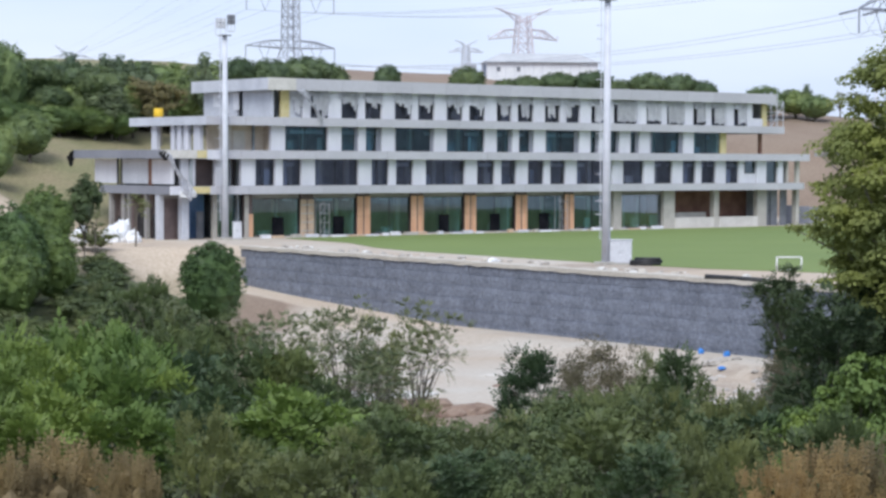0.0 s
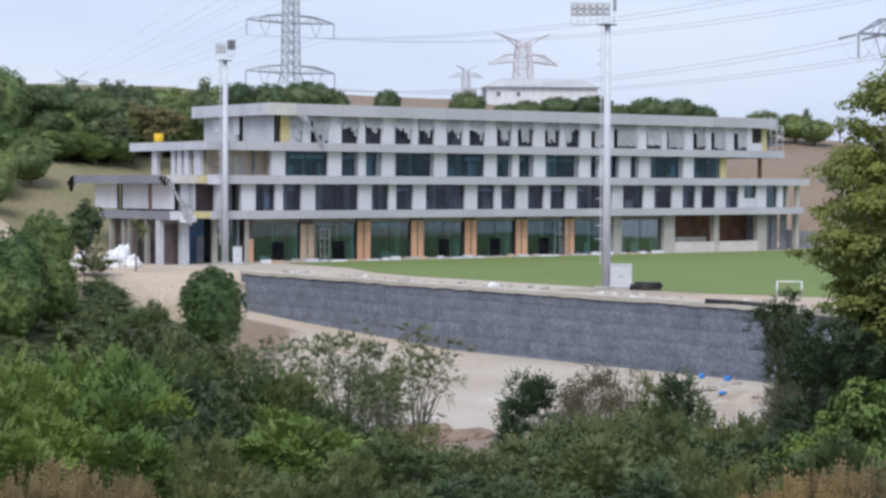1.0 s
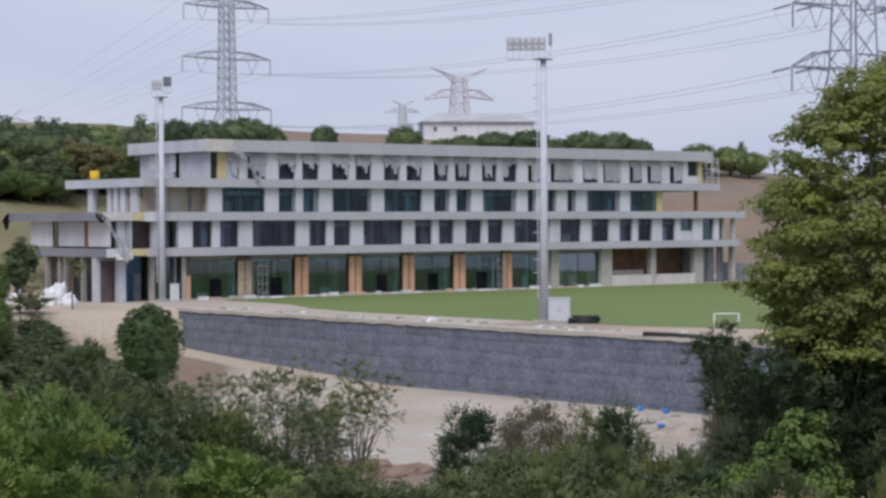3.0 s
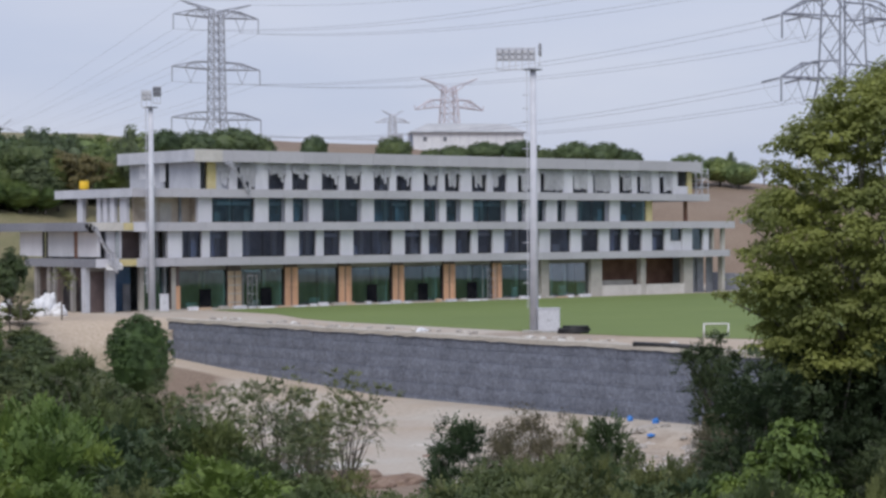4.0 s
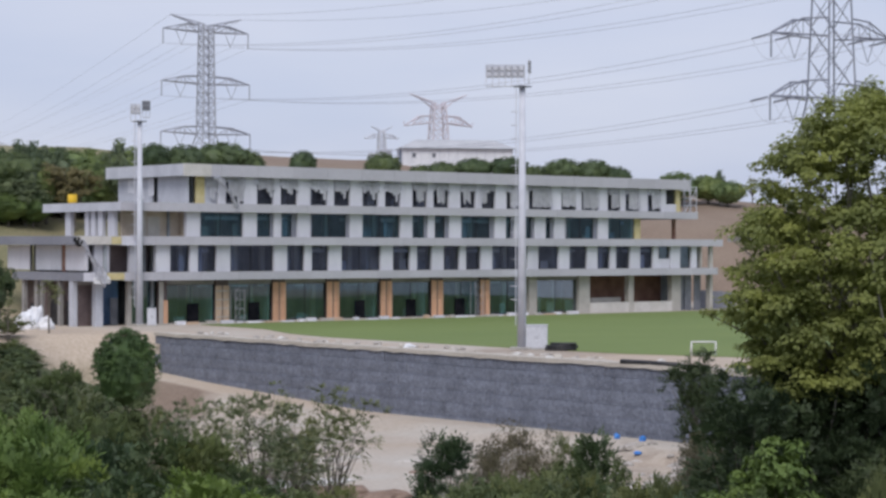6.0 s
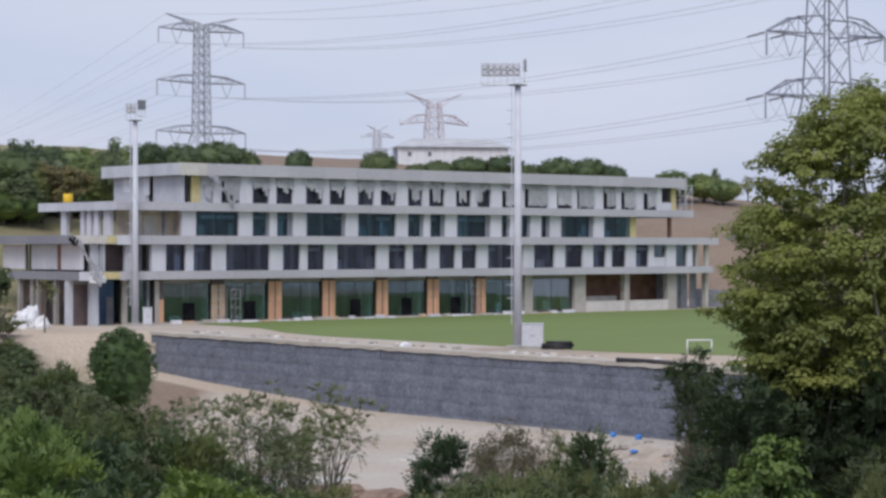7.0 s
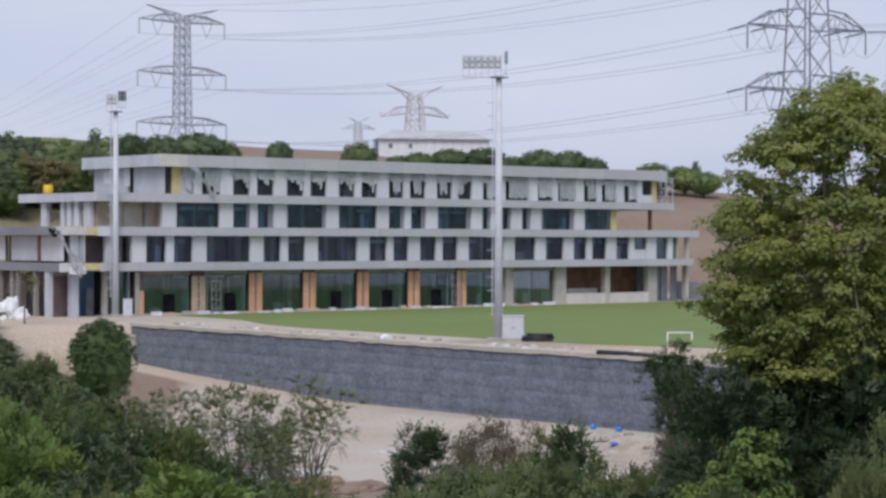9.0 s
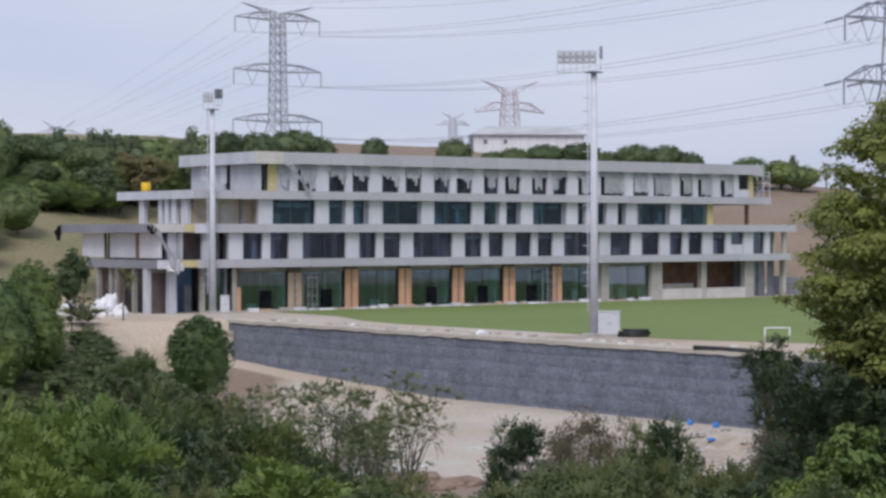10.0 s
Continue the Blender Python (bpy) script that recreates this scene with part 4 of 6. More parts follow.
    if horns:
        for s in (-1, 1):
            tip = (s * horns[0], 0, top + horns[1])
            foot = (top_w if not v_top else top_w * 0.7)
            knee = (tip[0] * 0.55, 0, top + horns[1] * 0.3)
            horn = part("earth_horn", rod(bmesh.new(), (s * foot, -foot, top), tip, thick), material, t)
            part("chord", rod(bmesh.new(), (s * foot, foot, top), tip, thick), material, horn)
            part("chord", rod(bmesh.new(), knee, tip, thick * 0.8), material, horn)
            for sy in (-1, 1):
                part("brace", rod(bmesh.new(), (s * foot, sy * foot, top - arm_h), knee, thick * 0.8), material, horn)
            part("brace", rod(bmesh.new(), (tip[0] * 0.5, 0, top + horns[1] * 0.48), knee, thick * 0.5), material, horn)
            tips.append(tip)
    return [pose(x, y, z, 0, 0, turn) @ Vector(p) for p in tips]


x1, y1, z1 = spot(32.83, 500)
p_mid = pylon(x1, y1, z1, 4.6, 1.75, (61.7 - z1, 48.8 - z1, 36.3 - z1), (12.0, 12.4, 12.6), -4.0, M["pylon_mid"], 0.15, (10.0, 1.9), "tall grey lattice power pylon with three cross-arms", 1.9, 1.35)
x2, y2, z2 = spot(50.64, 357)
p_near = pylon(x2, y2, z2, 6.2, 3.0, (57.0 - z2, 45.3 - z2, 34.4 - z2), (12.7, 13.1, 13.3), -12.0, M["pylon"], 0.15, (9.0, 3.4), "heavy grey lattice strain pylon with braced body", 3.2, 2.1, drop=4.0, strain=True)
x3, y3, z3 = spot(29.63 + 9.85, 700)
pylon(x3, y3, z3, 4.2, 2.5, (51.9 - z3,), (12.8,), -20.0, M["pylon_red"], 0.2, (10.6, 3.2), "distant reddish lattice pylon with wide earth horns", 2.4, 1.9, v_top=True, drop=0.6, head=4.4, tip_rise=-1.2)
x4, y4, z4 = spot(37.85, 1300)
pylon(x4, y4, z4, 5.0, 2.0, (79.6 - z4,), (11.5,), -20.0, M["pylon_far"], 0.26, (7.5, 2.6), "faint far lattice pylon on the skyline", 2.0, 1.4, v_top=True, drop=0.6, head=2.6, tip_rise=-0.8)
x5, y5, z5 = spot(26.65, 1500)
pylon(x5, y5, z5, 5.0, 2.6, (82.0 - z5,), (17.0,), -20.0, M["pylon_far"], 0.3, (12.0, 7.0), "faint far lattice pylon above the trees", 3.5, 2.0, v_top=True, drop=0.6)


def power_line(a, b2, sag, radius):
    bm = bmesh.new()
    k = 22
    tube(bm, [a.lerp(b2, i / k) - Vector((0, 0, 4 * sag * (i / k) * (1 - i / k))) for i in range(k + 1)], [radius] * (k + 1), 4)
    return tagged(mesh_object("power_line", bm, M["cable"]), "sagging grey aluminium overhead power cable", "power cable", "overhead cables")


shift_left = Vector((x1 - x2, y1 - y2, 0))
mid_head, far_head = Vector((x1, y1, 61.7)), Vector((x5, y5, 84.0))
for a, b2 in zip(p_mid, p_near):
    power_line(a, b2, 4.6, 0.04)
    power_line(a, far_head + (a - mid_head) * 0.9, 2.5, 0.035)
    power_line(b2, b2 - shift_left * 1.2 + Vector((0, 0, 4)), 5.5, 0.035)


# ---- site office on the ridge ----
bx, by, bz = spot(39.95, 432)
bz = 25.2
office = empty("site_office", bx, by, bz, "long white prefabricated site office with grey hipped roof", "prefabricated building", "", -31)
part("wall", boxed(-12.0, 12.0, -4.5, 4.5, -3.0, 4.3), M["far_white"], office)
bm = bmesh.new()
ev = [bm.verts.new(p) for p in ((-12.6, -5.1, 4.3), (12.6, -5.1, 4.3), (12.6, 5.1, 4.3), (-12.6, 5.1, 4.3))]
rv = [bm.verts.new(p) for p in ((-8.5, 0, 6.4), (8.5, 0, 6.4))]
for q in ((ev[0], ev[1], rv[1], rv[0]), (ev[2], ev[3], rv[0], rv[1]), (ev[1], ev[2], rv[1]), (ev[3], ev[0], rv[0]), (ev[3], ev[2], ev[1], ev[0])):
    bm.faces.new(q)
part("roof", bm, M["far_roof"], office)
for xx in (-9.9, -5.6):
    wdw = part("window", boxed(xx, xx + 0.8, -4.56, -4.5, 2.3, 3.3), M["mullion"], office)
    part("pane", boxed(xx + 0.08, xx + 0.72, -4.59, -4.565, 2.38, 3.22), M["steel_dark"], wdw)
for k in range(1, 12):
    part("joint_strip", boxed(-12.0 + k * 2.0 - 0.06, -12.0 + k * 2.0 + 0.06, -4.53, -4.504, -3.0, 4.18), M["cabinet"], office)
for k in range(6):
    part("sill_band", boxed(-12.0 + k * 4.0 + 0.1, -8.0 + k * 4.0 - 0.1, -4.55, -4.504, 0.2, 0.5), M["cabinet"], office)
part("door", boxed(-12.06, -12.0, -2.2, -0.4, -0.2, 4.0), M["far_blue"], office, "blue door panel")
part("gutter", boxed(-12.62, 12.62, -5.2, -5.11, 4.2, 4.34), M["steel_dark"], office)
for dx, h in ((-15.0, 4.2), (-17.5, 3.4)):
    a = spot(39.95, 432)
    st = empty("storage_container", a[0] + dx * 0.83, a[1] - dx * 0.55, bz, "pale blue-grey storage container beside the site office", "container", "", -31)
    part("body", boxed(-1.2, 1.2, -1.2, 1.2, -3.0, h, bevel=0.03), M["bluish_render"], st)
    part("door", boxed(-0.9, 0.9, -1.24, -1.2, 0.0, h - 0.5), M["mullion"], st)

# ---- beyond the far end of the building: a low site wall and stacked blocks on the bank ----
yard_wall = empty("yard_wall", 204.3, 187.6, 0.0, "low grey concrete yard wall beside the building", "wall", "", -42)
for k in range(3):
    part("panel", boxed(-2.6 + k * 1.75, -0.88 + k * 1.75, -0.1, 0.1, -0.2, 2.5 - 0.12 * k, bevel=0.02), M["end_panel"], yard_wall)
    part("post", boxed(-0.88 + k * 1.75, -0.86 + k * 1.75 + 0.01, -0.14, 0.14, -0.2, 2.62 - 0.12 * k), M["concrete"], yard_wall)
stack_x, stack_y = 231.0, 207.0
stack_z = land(stack_x, stack_y)[0]
for k, (dx, w, h) in enumerate(((-1.5, 1.3, 1.0), (0.0, 1.5, 1.4), (1.4, 1.1, 0.9))):
    stack = empty("block_stack", stack_x + dx * 0.67, stack_y - dx * 0.74, stack_z - 0.15, "pale concrete blocks stacked on the earth bank", "concrete blocks", "stacked blocks", -48)
    for q in range(4):
        part("course", boxed(-w / 2 + 0.04 * (q % 2), w / 2 - 0.04 * (q % 2), -0.5, 0.5, -0.6 if q == 0 else h * q / 4 + 0.015, h * (q + 1) / 4, bevel=0.02), M["concrete" if q == 3 else "soffit"], stack)

# ---- scaffold at the right end of the top storey ----
sc = empty("scaffold", 195.0, FRONT + 1.4, 13.1, "steel tube scaffold tower on the terrace", "scaffold")
for dx in (-0.7, 0.4, 1.5):
    for dy in (0.0, 1.3):
        part("upright", rod(bmesh.new(), (dx, dy, -0.02), (dx, dy, 4.6 if dx < 1 else 3.4), 0.05, 6), M["steel"], sc)
for zz in (0.9, 1.9, 2.9, 3.3):
    for dy in (0.0, 1.3):
        part("ledger", rod(bmesh.new(), (-0.7, dy, zz), (1.5, dy, zz), 0.045, 6), M["steel"], sc)
part("platform", boxed(-0.7, 1.5, 0.0, 1.3, 2.05, 2.12), M["pale_wood"], sc)
part("brace", rod(bmesh.new(), (-0.7, -0.05, 0.1), (1.5, -0.05, 3.2), 0.04, 6), M["steel"], sc)
for x0, zt in ((156.7, 4.2), (122.0, 3.6)):
    s2 = empty("scaffold", x0, FRONT + 0.4, 0.05, "grey steel access scaffold standing before the glazing", "scaffold")
    for dx in (0.0, 1.2):
        for dy in (0.0, 0.9):
            part("upright", rod(bmesh.new(), (dx, dy, 0), (dx, dy, zt), 0.045, 6), M["mullion"], s2)
    for k in range(4):
        part("ledger", rod(bmesh.new(), (0, 0, 0.5 + k), (1.2, 0, 0.5 + k), 0.04, 6), M["mullion"], s2)
        part("brace", rod(bmesh.new(), (0, 0, 0.5 + k), (1.2, 0.9, 1.2 + k * 0.9), 0.035, 6), M["mullion"], s2)

# ---- loose things on and around the site ----
rng = random.Random(21)
bar = empty("barrel", 107.9, 194.0, 13.08, "bright yellow plastic drum standing on the terrace roof", "drum")
part("body", tube(bmesh.new(), ((0, 0, -0.03), (0, 0, 0.25), (0, 0, 0.85), (0, 0, 0.95)), (0.5, 0.53, 0.53, 0.48), 18), M["yellow_plastic"], bar, smooth=True)
part("rim", tube(bmesh.new(), ((0, 0, 0.95), (0, 0, 1.0)), (0.5, 0.5), 18), M["yellow_plastic"], bar)


def lumpy(name, x, y, z, r, squash, material, label, category, group="", seed=0):
    """A wrapped or heaped form with an uneven surface."""
    bm = bmesh.new()
    bmesh.ops.create_icosphere(bm, subdivisions=3, radius=1.0)
    for v in bm.verts:
        q = v.co.copy()
        k = 1 + 0.3 * noise.noise(q * 1.7 + Vector((seed * 7.3, 0, 0))) + 0.2 * noise.noise(q * 4.5 + Vector((seed, 3, 1)))
        v.co = Vector((q.x * r[0] * k, q.y * r[1] * k, max(q.z, -0.35) * squash * k))
    ob = mesh_object(name, bm, material)
    ob.location = (x, y, z)
    return tagged(ob, label, category, group)


for i, (b_, d_, r_, h_) in enumerate(((28.05, 207, (1.15, 0.9), 1.35), (27.75, 206, (0.9, 0.8), 0.95), (28.35, 205, (0.8, 0.7), 0.7), (26.9, 204, (0.9, 0.8), 0.85), (26.4, 203, (0.6, 0.6), 0.6))):
    gx0, gy0, gz0 = spot(b_, d_)
    lumpy("wrapped_pallet", gx0, gy0, gz0 + 0.3, r_, h_ * 1.5, M["white_tarp"], "goods wrapped in crumpled white tarpaulin on sandy ground", "wrapped goods", "wrapped goods", i)
for i, (b_, d_) in enumerate(((44.62, 142.0), (45.35, 140.3), (45.22, 134.8))):
    gx0, gy0, gz0 = spot(b_, d_)
    lumpy("blue_tarpaulin", gx0, gy0, gz0 + 0.1, ((0.22, 0.2), (0.26, 0.2), (0.36, 0.2))[i], (0.3, 0.28, 0.15)[i], M["blue_plastic"], "crumpled bright blue plastic sheet on pale rubble", "plastic sheet", "blue sheets", i + 20)
for i in range(46):
    b_, d_ = rng.uniform(44.4, 47.6), rng.uniform(118, 138)
    gx0, gy0, gz0 = spot(b_, d_)
    s = rng.uniform(0.15, 0.5)
    lumpy("boulder", gx0, gy0, gz0 + 0.02, (s * 1.4, s), s * 0.7, M["rubble"], "pale broken rock lying on rubble ground", "rock", "broken rocks", i + 40)
for i in range(70):
    y0 = rng.uniform(98, 164)
    s = rng.uniform(0.08, 0.3)
    lumpy("boulder", WALL_X + rng.uniform(0.7, 4.5), y0, 0.06, (s * 1.4, s), s * 0.7, M[rng.choice(("rubble", "rubble", "lime", "wall_cap"))], "small pale rock lying on the dusty strip", "rock", "broken rocks", i + 200)
lumpy("boulder", 102.6, 128.3, 0.05, (0.6, 0.4), 0.4, M["white_tarp"], "white block of rubble lying on the wall top", "rock", "", 77)
for i, (b_, d_, r_, h_) in enumerate(((36.9, 116, (1.9, 1.1), 0.7), (38.0, 114.5, (1.7, 1.0), 0.6), (36.0, 118, (1.5, 1.0), 0.55), (37.4, 113.5, (1.3, 0.9), 0.5))):
    gx0, gy0, gz0 = spot(b_, d_)
    lumpy("soil_mound", gx0, gy0, gz0 - 0.1, r_, h_, M["soil"], "low mound of reddish brown excavated soil", "mound", "excavated soil", i + 60)

for i in range(14):
    b_, d_ = rng.uniform(34.0, 44.0), rng.uniform(117, 140)
    gx0, gy0, gz0 = spot(b_, d_)
    s = rng.uniform(0.4, 1.1)
    lumpy("sand_mound", gx0, gy0, gz0 - 0.05, (s * 1.5, s), s * 0.28, M[rng.choice(("pale_sand", "pale_sand", "soil"))], "low mound of pale dumped sand on bare ground", "mound", "dumped sand", i + 130)
for i, (b_, d_, r_) in enumerate(((40.45, 108, (0.9, 0.8)), (40.6, 112, (1.0, 0.7)), (34.2, 122, (2.2, 1.4)), (35.2, 120, (2.4, 1.3)), (36.2, 122, (2.2, 1.2)), (33.2, 124, (1.6, 1.1)))):
    gx0, gy0, gz0 = spot(b_, d_)
    lumpy("lime_heap", gx0, gy0, gz0 - 0.05, r_, 0.3 if i > 1 else 0.6, M["lime"], "flat heap of white crushed stone on the sandy floor", "heap", "white heaps", i + 160)
pipe = tagged(mesh_object("drain_pipe", tube(bmesh.new(), ((101.3, 102.2, 0.2), (101.38, 99.6, 0.21), (101.36, 96.6, 0.2)), (0.19, 0.19, 0.19), 10), M["black_plastic"], True), "long black plastic drain pipe lying on the wall top", "pipe")
pile = empty("pipe_stack", 110.6, 118.3, 0.03, "dark coils and pipes heaped beside the cabinet", "pipe stack")
for k in range(7):
    part("pipe", tube(bmesh.new(), ((-0.8 + rng.uniform(-0.3, 0.3), 0.8 + rng.uniform(-0.2, 0.2), 0.12 + 0.2 * (k // 3)), (0.8 + rng.uniform(-0.3, 0.3), -0.7 + 0.25 * (k % 3), 0.12 + 0.2 * (k // 3))), (0.13, 0.13), 8), M["black_plastic"], pile, smooth=True)

goal = empty("training_goal", 114.2, 106.2, 0.03, "small white training goal standing on the turf", "goal", "", -38)
for s in (-0.95, 0.95):
    part("post", tube(bmesh.new(), ((s, 0, 0), (s, 0, 1.05)), (0.06, 0.06), 8), M["white_paint"], goal, smooth=True)
    part("stay", tube(bmesh.new(), ((s, 0, 1.02), (s, 0.7, 0.02)), (0.035, 0.035), 6), M["white_paint"], goal, smooth=True)
part("crossbar", tube(bmesh.new(), ((-1.0, 0, 1.05), (1.0, 0, 1.05)), (0.06, 0.06), 8), M["white_paint"], goal, smooth=True)
part("back_bar", tube(bmesh.new(), ((-0.95, 0.7, 0.04), (0.95, 0.7, 0.04)), (0.035, 0.035), 6), M["white_paint"], goal, smooth=True)

def draped(x, path, widths, label, material):
    """A loose sheet that hangs along a path, creased across and along."""
    r = random.Random(round(x * 10))
    steps, across = 18, 6
    bm = bmesh.new()
    grid = []
    for i in range(steps + 1):
        t = i / steps
        px, py, pz = (along([(k / (len(path) - 1), p[c]) for k, p in enumerate(path)], t) for c in range(3))
        w = along([(k / (len(widths) - 1), q) for k, q in enumerate(widths)], t)
        grid.append([bm.verts.new((px + w * (k / across - 0.5) + r.uniform(-0.05, 0.05), py - 0.13 * math.sin(k * 2.1 + i * 0.7) + r.uniform(-0.04, 0.04), pz + r.uniform(-0.07, 0.07) + 0.18 * (k / across - 0.5))) for k in range(across + 1)])
    for a, b2 in zip(grid, grid[1:]):
        for k in range(across):
            bm.faces.new((a[k], b2[k], b2[k + 1], a[k + 1]))
    bmesh.ops.solidify(bm, geom=bm.faces[:], thickness=0.012)
    ob = mesh_object("hanging_film", bm, material)
    ob.location = (x, FRONT - 0.2, 0)
    return tagged(ob, label, "plastic film")


draped(120.6, ((-1.5, 0.1, 16.1), (-0.6, 0.0, 15.2), (0.4, 0.05, 14.0), (1.3, -0.02, 12.7)), (0.9, 0.35, 0.25, 0.5), "loose white plastic film hanging from the roof edge", M["film"])
draped(104.6, ((-2.0, 0.1, 9.1), (-1.2, 0.0, 7.8), (-0.2, -0.05, 6.4), (0.2, -0.1, 5.5), (0.7, -0.1, 4.2)), (0.6, 0.3, 0.5, 1.5, 0.25), "crumpled plastic film trailing from the slab corner", M["film"])
draped(101.9, ((0.0, 0.2, 9.3), (0.3, 0.1, 9.0), (0.6, 0.1, 8.4)), (0.5, 1.1, 0.3), "dark membrane flap hanging from the slab corner", M["black_plastic"])
draped(101.9, ((-0.1, 20.3, 9.35), (-0.25, 20.4, 8.7), (-0.1, 20.3, 7.7)), (0.4, 0.9, 0.3), "dark membrane flap hanging from the slab corner", M["black_plastic"])
lumpy("tarpaulin", 105.1, FRONT + 0.05, 4.8, (1.05, 0.3), 0.8, M["white_tarp"], "crumpled white sheeting hung over the slab edge", "tarpaulin", "", 33)
for k in range(30):
    x0 = 114.5 + k * 2.0 + rng.uniform(-0.6, 0.6)
    w = rng.uniform(0.6, 1.9)
    it = empty("material_pack", x0, FRONT + 0.2 + rng.uniform(-0.4, 0.3), 0.0, "pale boards and bags stacked before the glazing", "building materials", "stacked materials")
    part("body", boxed(-w / 2, w / 2, -0.25, 0.25, -0.05, rng.uniform(0.12, 0.4), bevel=0.03), M[rng.choice(("film", "film", "cabinet", "concrete", "pale_wood"))], it)


# ---- plants ----
ball = {}
for level in (1, 2, 3):
    bm = bmesh.new()
    bmesh.ops.create_icosphere(bm, subdivisions=level, radius=1.0)
    ball[level] = (np.array([v.co[:] for v in bm.verts]), [[v.index for v in f.verts] for f in bm.faces])
    bm.free()


def inner_mass(lobes, scale, first, rng_np, fine=2):
    # one rough ball added in each lobe, for dense twigs and leaves; lightens dark gaps
    vs, fs = [], []
    for i, (c, rad) in enumerate(dict.fromkeys((tuple(c), tuple(rad)) for c, rad in lobes)):
        bv, bf = ball[fine + 1 if i == 0 else fine]
        q = bv * np.array(rad) * scale * rng_np.uniform(0.9, 1.06, (len(bv), 1)) + np.array(c)
        fs += [[k + first for k in f] for f in bf]
        first += len(bv)
        vs += q.tolist()
    return vs, fs


def leaf_mesh(name, centres, out, size, material, rng_np, up=0.4, slim=0.55, spread=0.3, inner=None):
    """One small folded-flat leaf at every centre; out: the way it tends to face."""
    k = len(centres)
    face = out + rng_np.normal(0, spread, (k, 3)) + np.array([0, 0, up])
    face /= np.linalg.norm(face, axis=1, keepdims=True) + 1e-9
    side = np.cross(face, rng_np.normal(0, 1, (k, 3)))
    side /= np.linalg.norm(side, axis=1, keepdims=True) + 1e-9
    other = np.cross(face, side)
    ln = size * rng_np.uniform(0.65, 1.35, (k, 1))
    bend = face * ln * 0.12
    v = np.stack([centres - side * ln * 0.5 - bend, centres - other * ln * slim * 0.5, centres + side * ln * 0.5 - bend, centres + other * ln * slim * 0.5], 1).reshape(-1, 3)
    return leaves_to_mesh(name, v, material, rng_np, inner)


def frond_mesh(name, feet, ways, length, pairs, material, rng_np, droop=0.35, inner=None):
    """Feathered leaves: leaflets in pairs along a stalk that bends down towards its tip."""
    k = len(feet)
    ways = ways / (np.linalg.norm(ways, axis=1, keepdims=True) + 1e-9)
    side = np.cross(ways, np.array([0, 0, 1.0]) + rng_np.normal(0, 0.35, (k, 3)))
    side /= np.linalg.norm(side, axis=1, keepdims=True) + 1e-9
    ln = length * rng_np.uniform(0.65, 1.3, (k, 1))
    quads = []
    for j in range(pairs + 1):
        t = 0.3 + 0.7 * j / pairs
        p = feet + ways * ln * t - np.array([0, 0, 1.0]) * ln * droop * t * t
        for s in ((-1, 1) if j < pairs else (0,)):
            way = side * s * 0.85 + ways * (0.45 if s else 1.0) - np.array([0, 0, 0.22])
            way /= np.linalg.norm(way, axis=1, keepdims=True)
            across = np.cross(np.cross(ways, side), way)
            across /= np.linalg.norm(across, axis=1, keepdims=True) + 1e-9
            a = ln * (0.42 - 0.12 * t) * rng_np.uniform(0.8, 1.2, (k, 1))
            quads.append(np.stack([p, p + way * a * 0.45 + across * a * 0.24, p + way * a, p + way * a * 0.45 - across * a * 0.24], 1))
    return leaves_to_mesh(name, np.concatenate(quads).reshape(-1, 3), material, rng_np, inner)


def leaves_to_mesh(name, v, material, rng_np, inner):
    v, f = v.tolist(), np.arange(len(v)).reshape(-1, 4).tolist()
    if inner:
        iv, jf = inner_mass(inner[0], inner[1], len(v), rng_np, 2 if inner[1] > 0.8 else 1)
        v, f = v + iv, f + jf
    me = bpy.data.meshes.new(name)
    me.from_pydata(v, [], f)
    me.materials.append(material)
    return me


def crown_points(lobes, clumps, per, radius, r, flat=0.65, shell=(0.7, 1.02), upper=0.2):
    """Clumps of leaf places on the outside of a set of lobes (centre, radii)."""
    weight = np.array([a[1][0] * a[1][1] + a[1][0] * a[1][2] for a in lobes])
    pts, out, cents = [], [], []
    for k in range(clumps):
        c, rad = lobes[r.choice(len(lobes), p=weight / weight.sum())]
        d = r.normal(0, 1, 3)
        d /= np.linalg.norm(d)
        if d[2] < -upper and r.random() < 0.7:
            d[2] = -d[2]
        p = np.array(c) + d * np.array(rad) * r.uniform(*shell)
        m = int(per * r.uniform(0.6, 1.4))
        q = r.normal(0, 1, (m, 3))
        q /= np.linalg.norm(q, axis=1, keepdims=True)
        q[:, 2] = np.where((q[:, 2] < -0.3) & (r.random(m) < 0.7), -q[:, 2], q[:, 2])
        q *= r.uniform(0.45, 1.12, (m, 1)) * np.array([1, 1, flat]) * radius * r.uniform(0.65, 1.35)
        pts.append(p + q)
        o = d * 0.55 + q / (np.linalg.norm(q, axis=1, keepdims=True) + 1e-6) * 0.8
        out.append(o)
        cents.append(p)
    return np.concatenate(pts), np.concatenate(out), cents


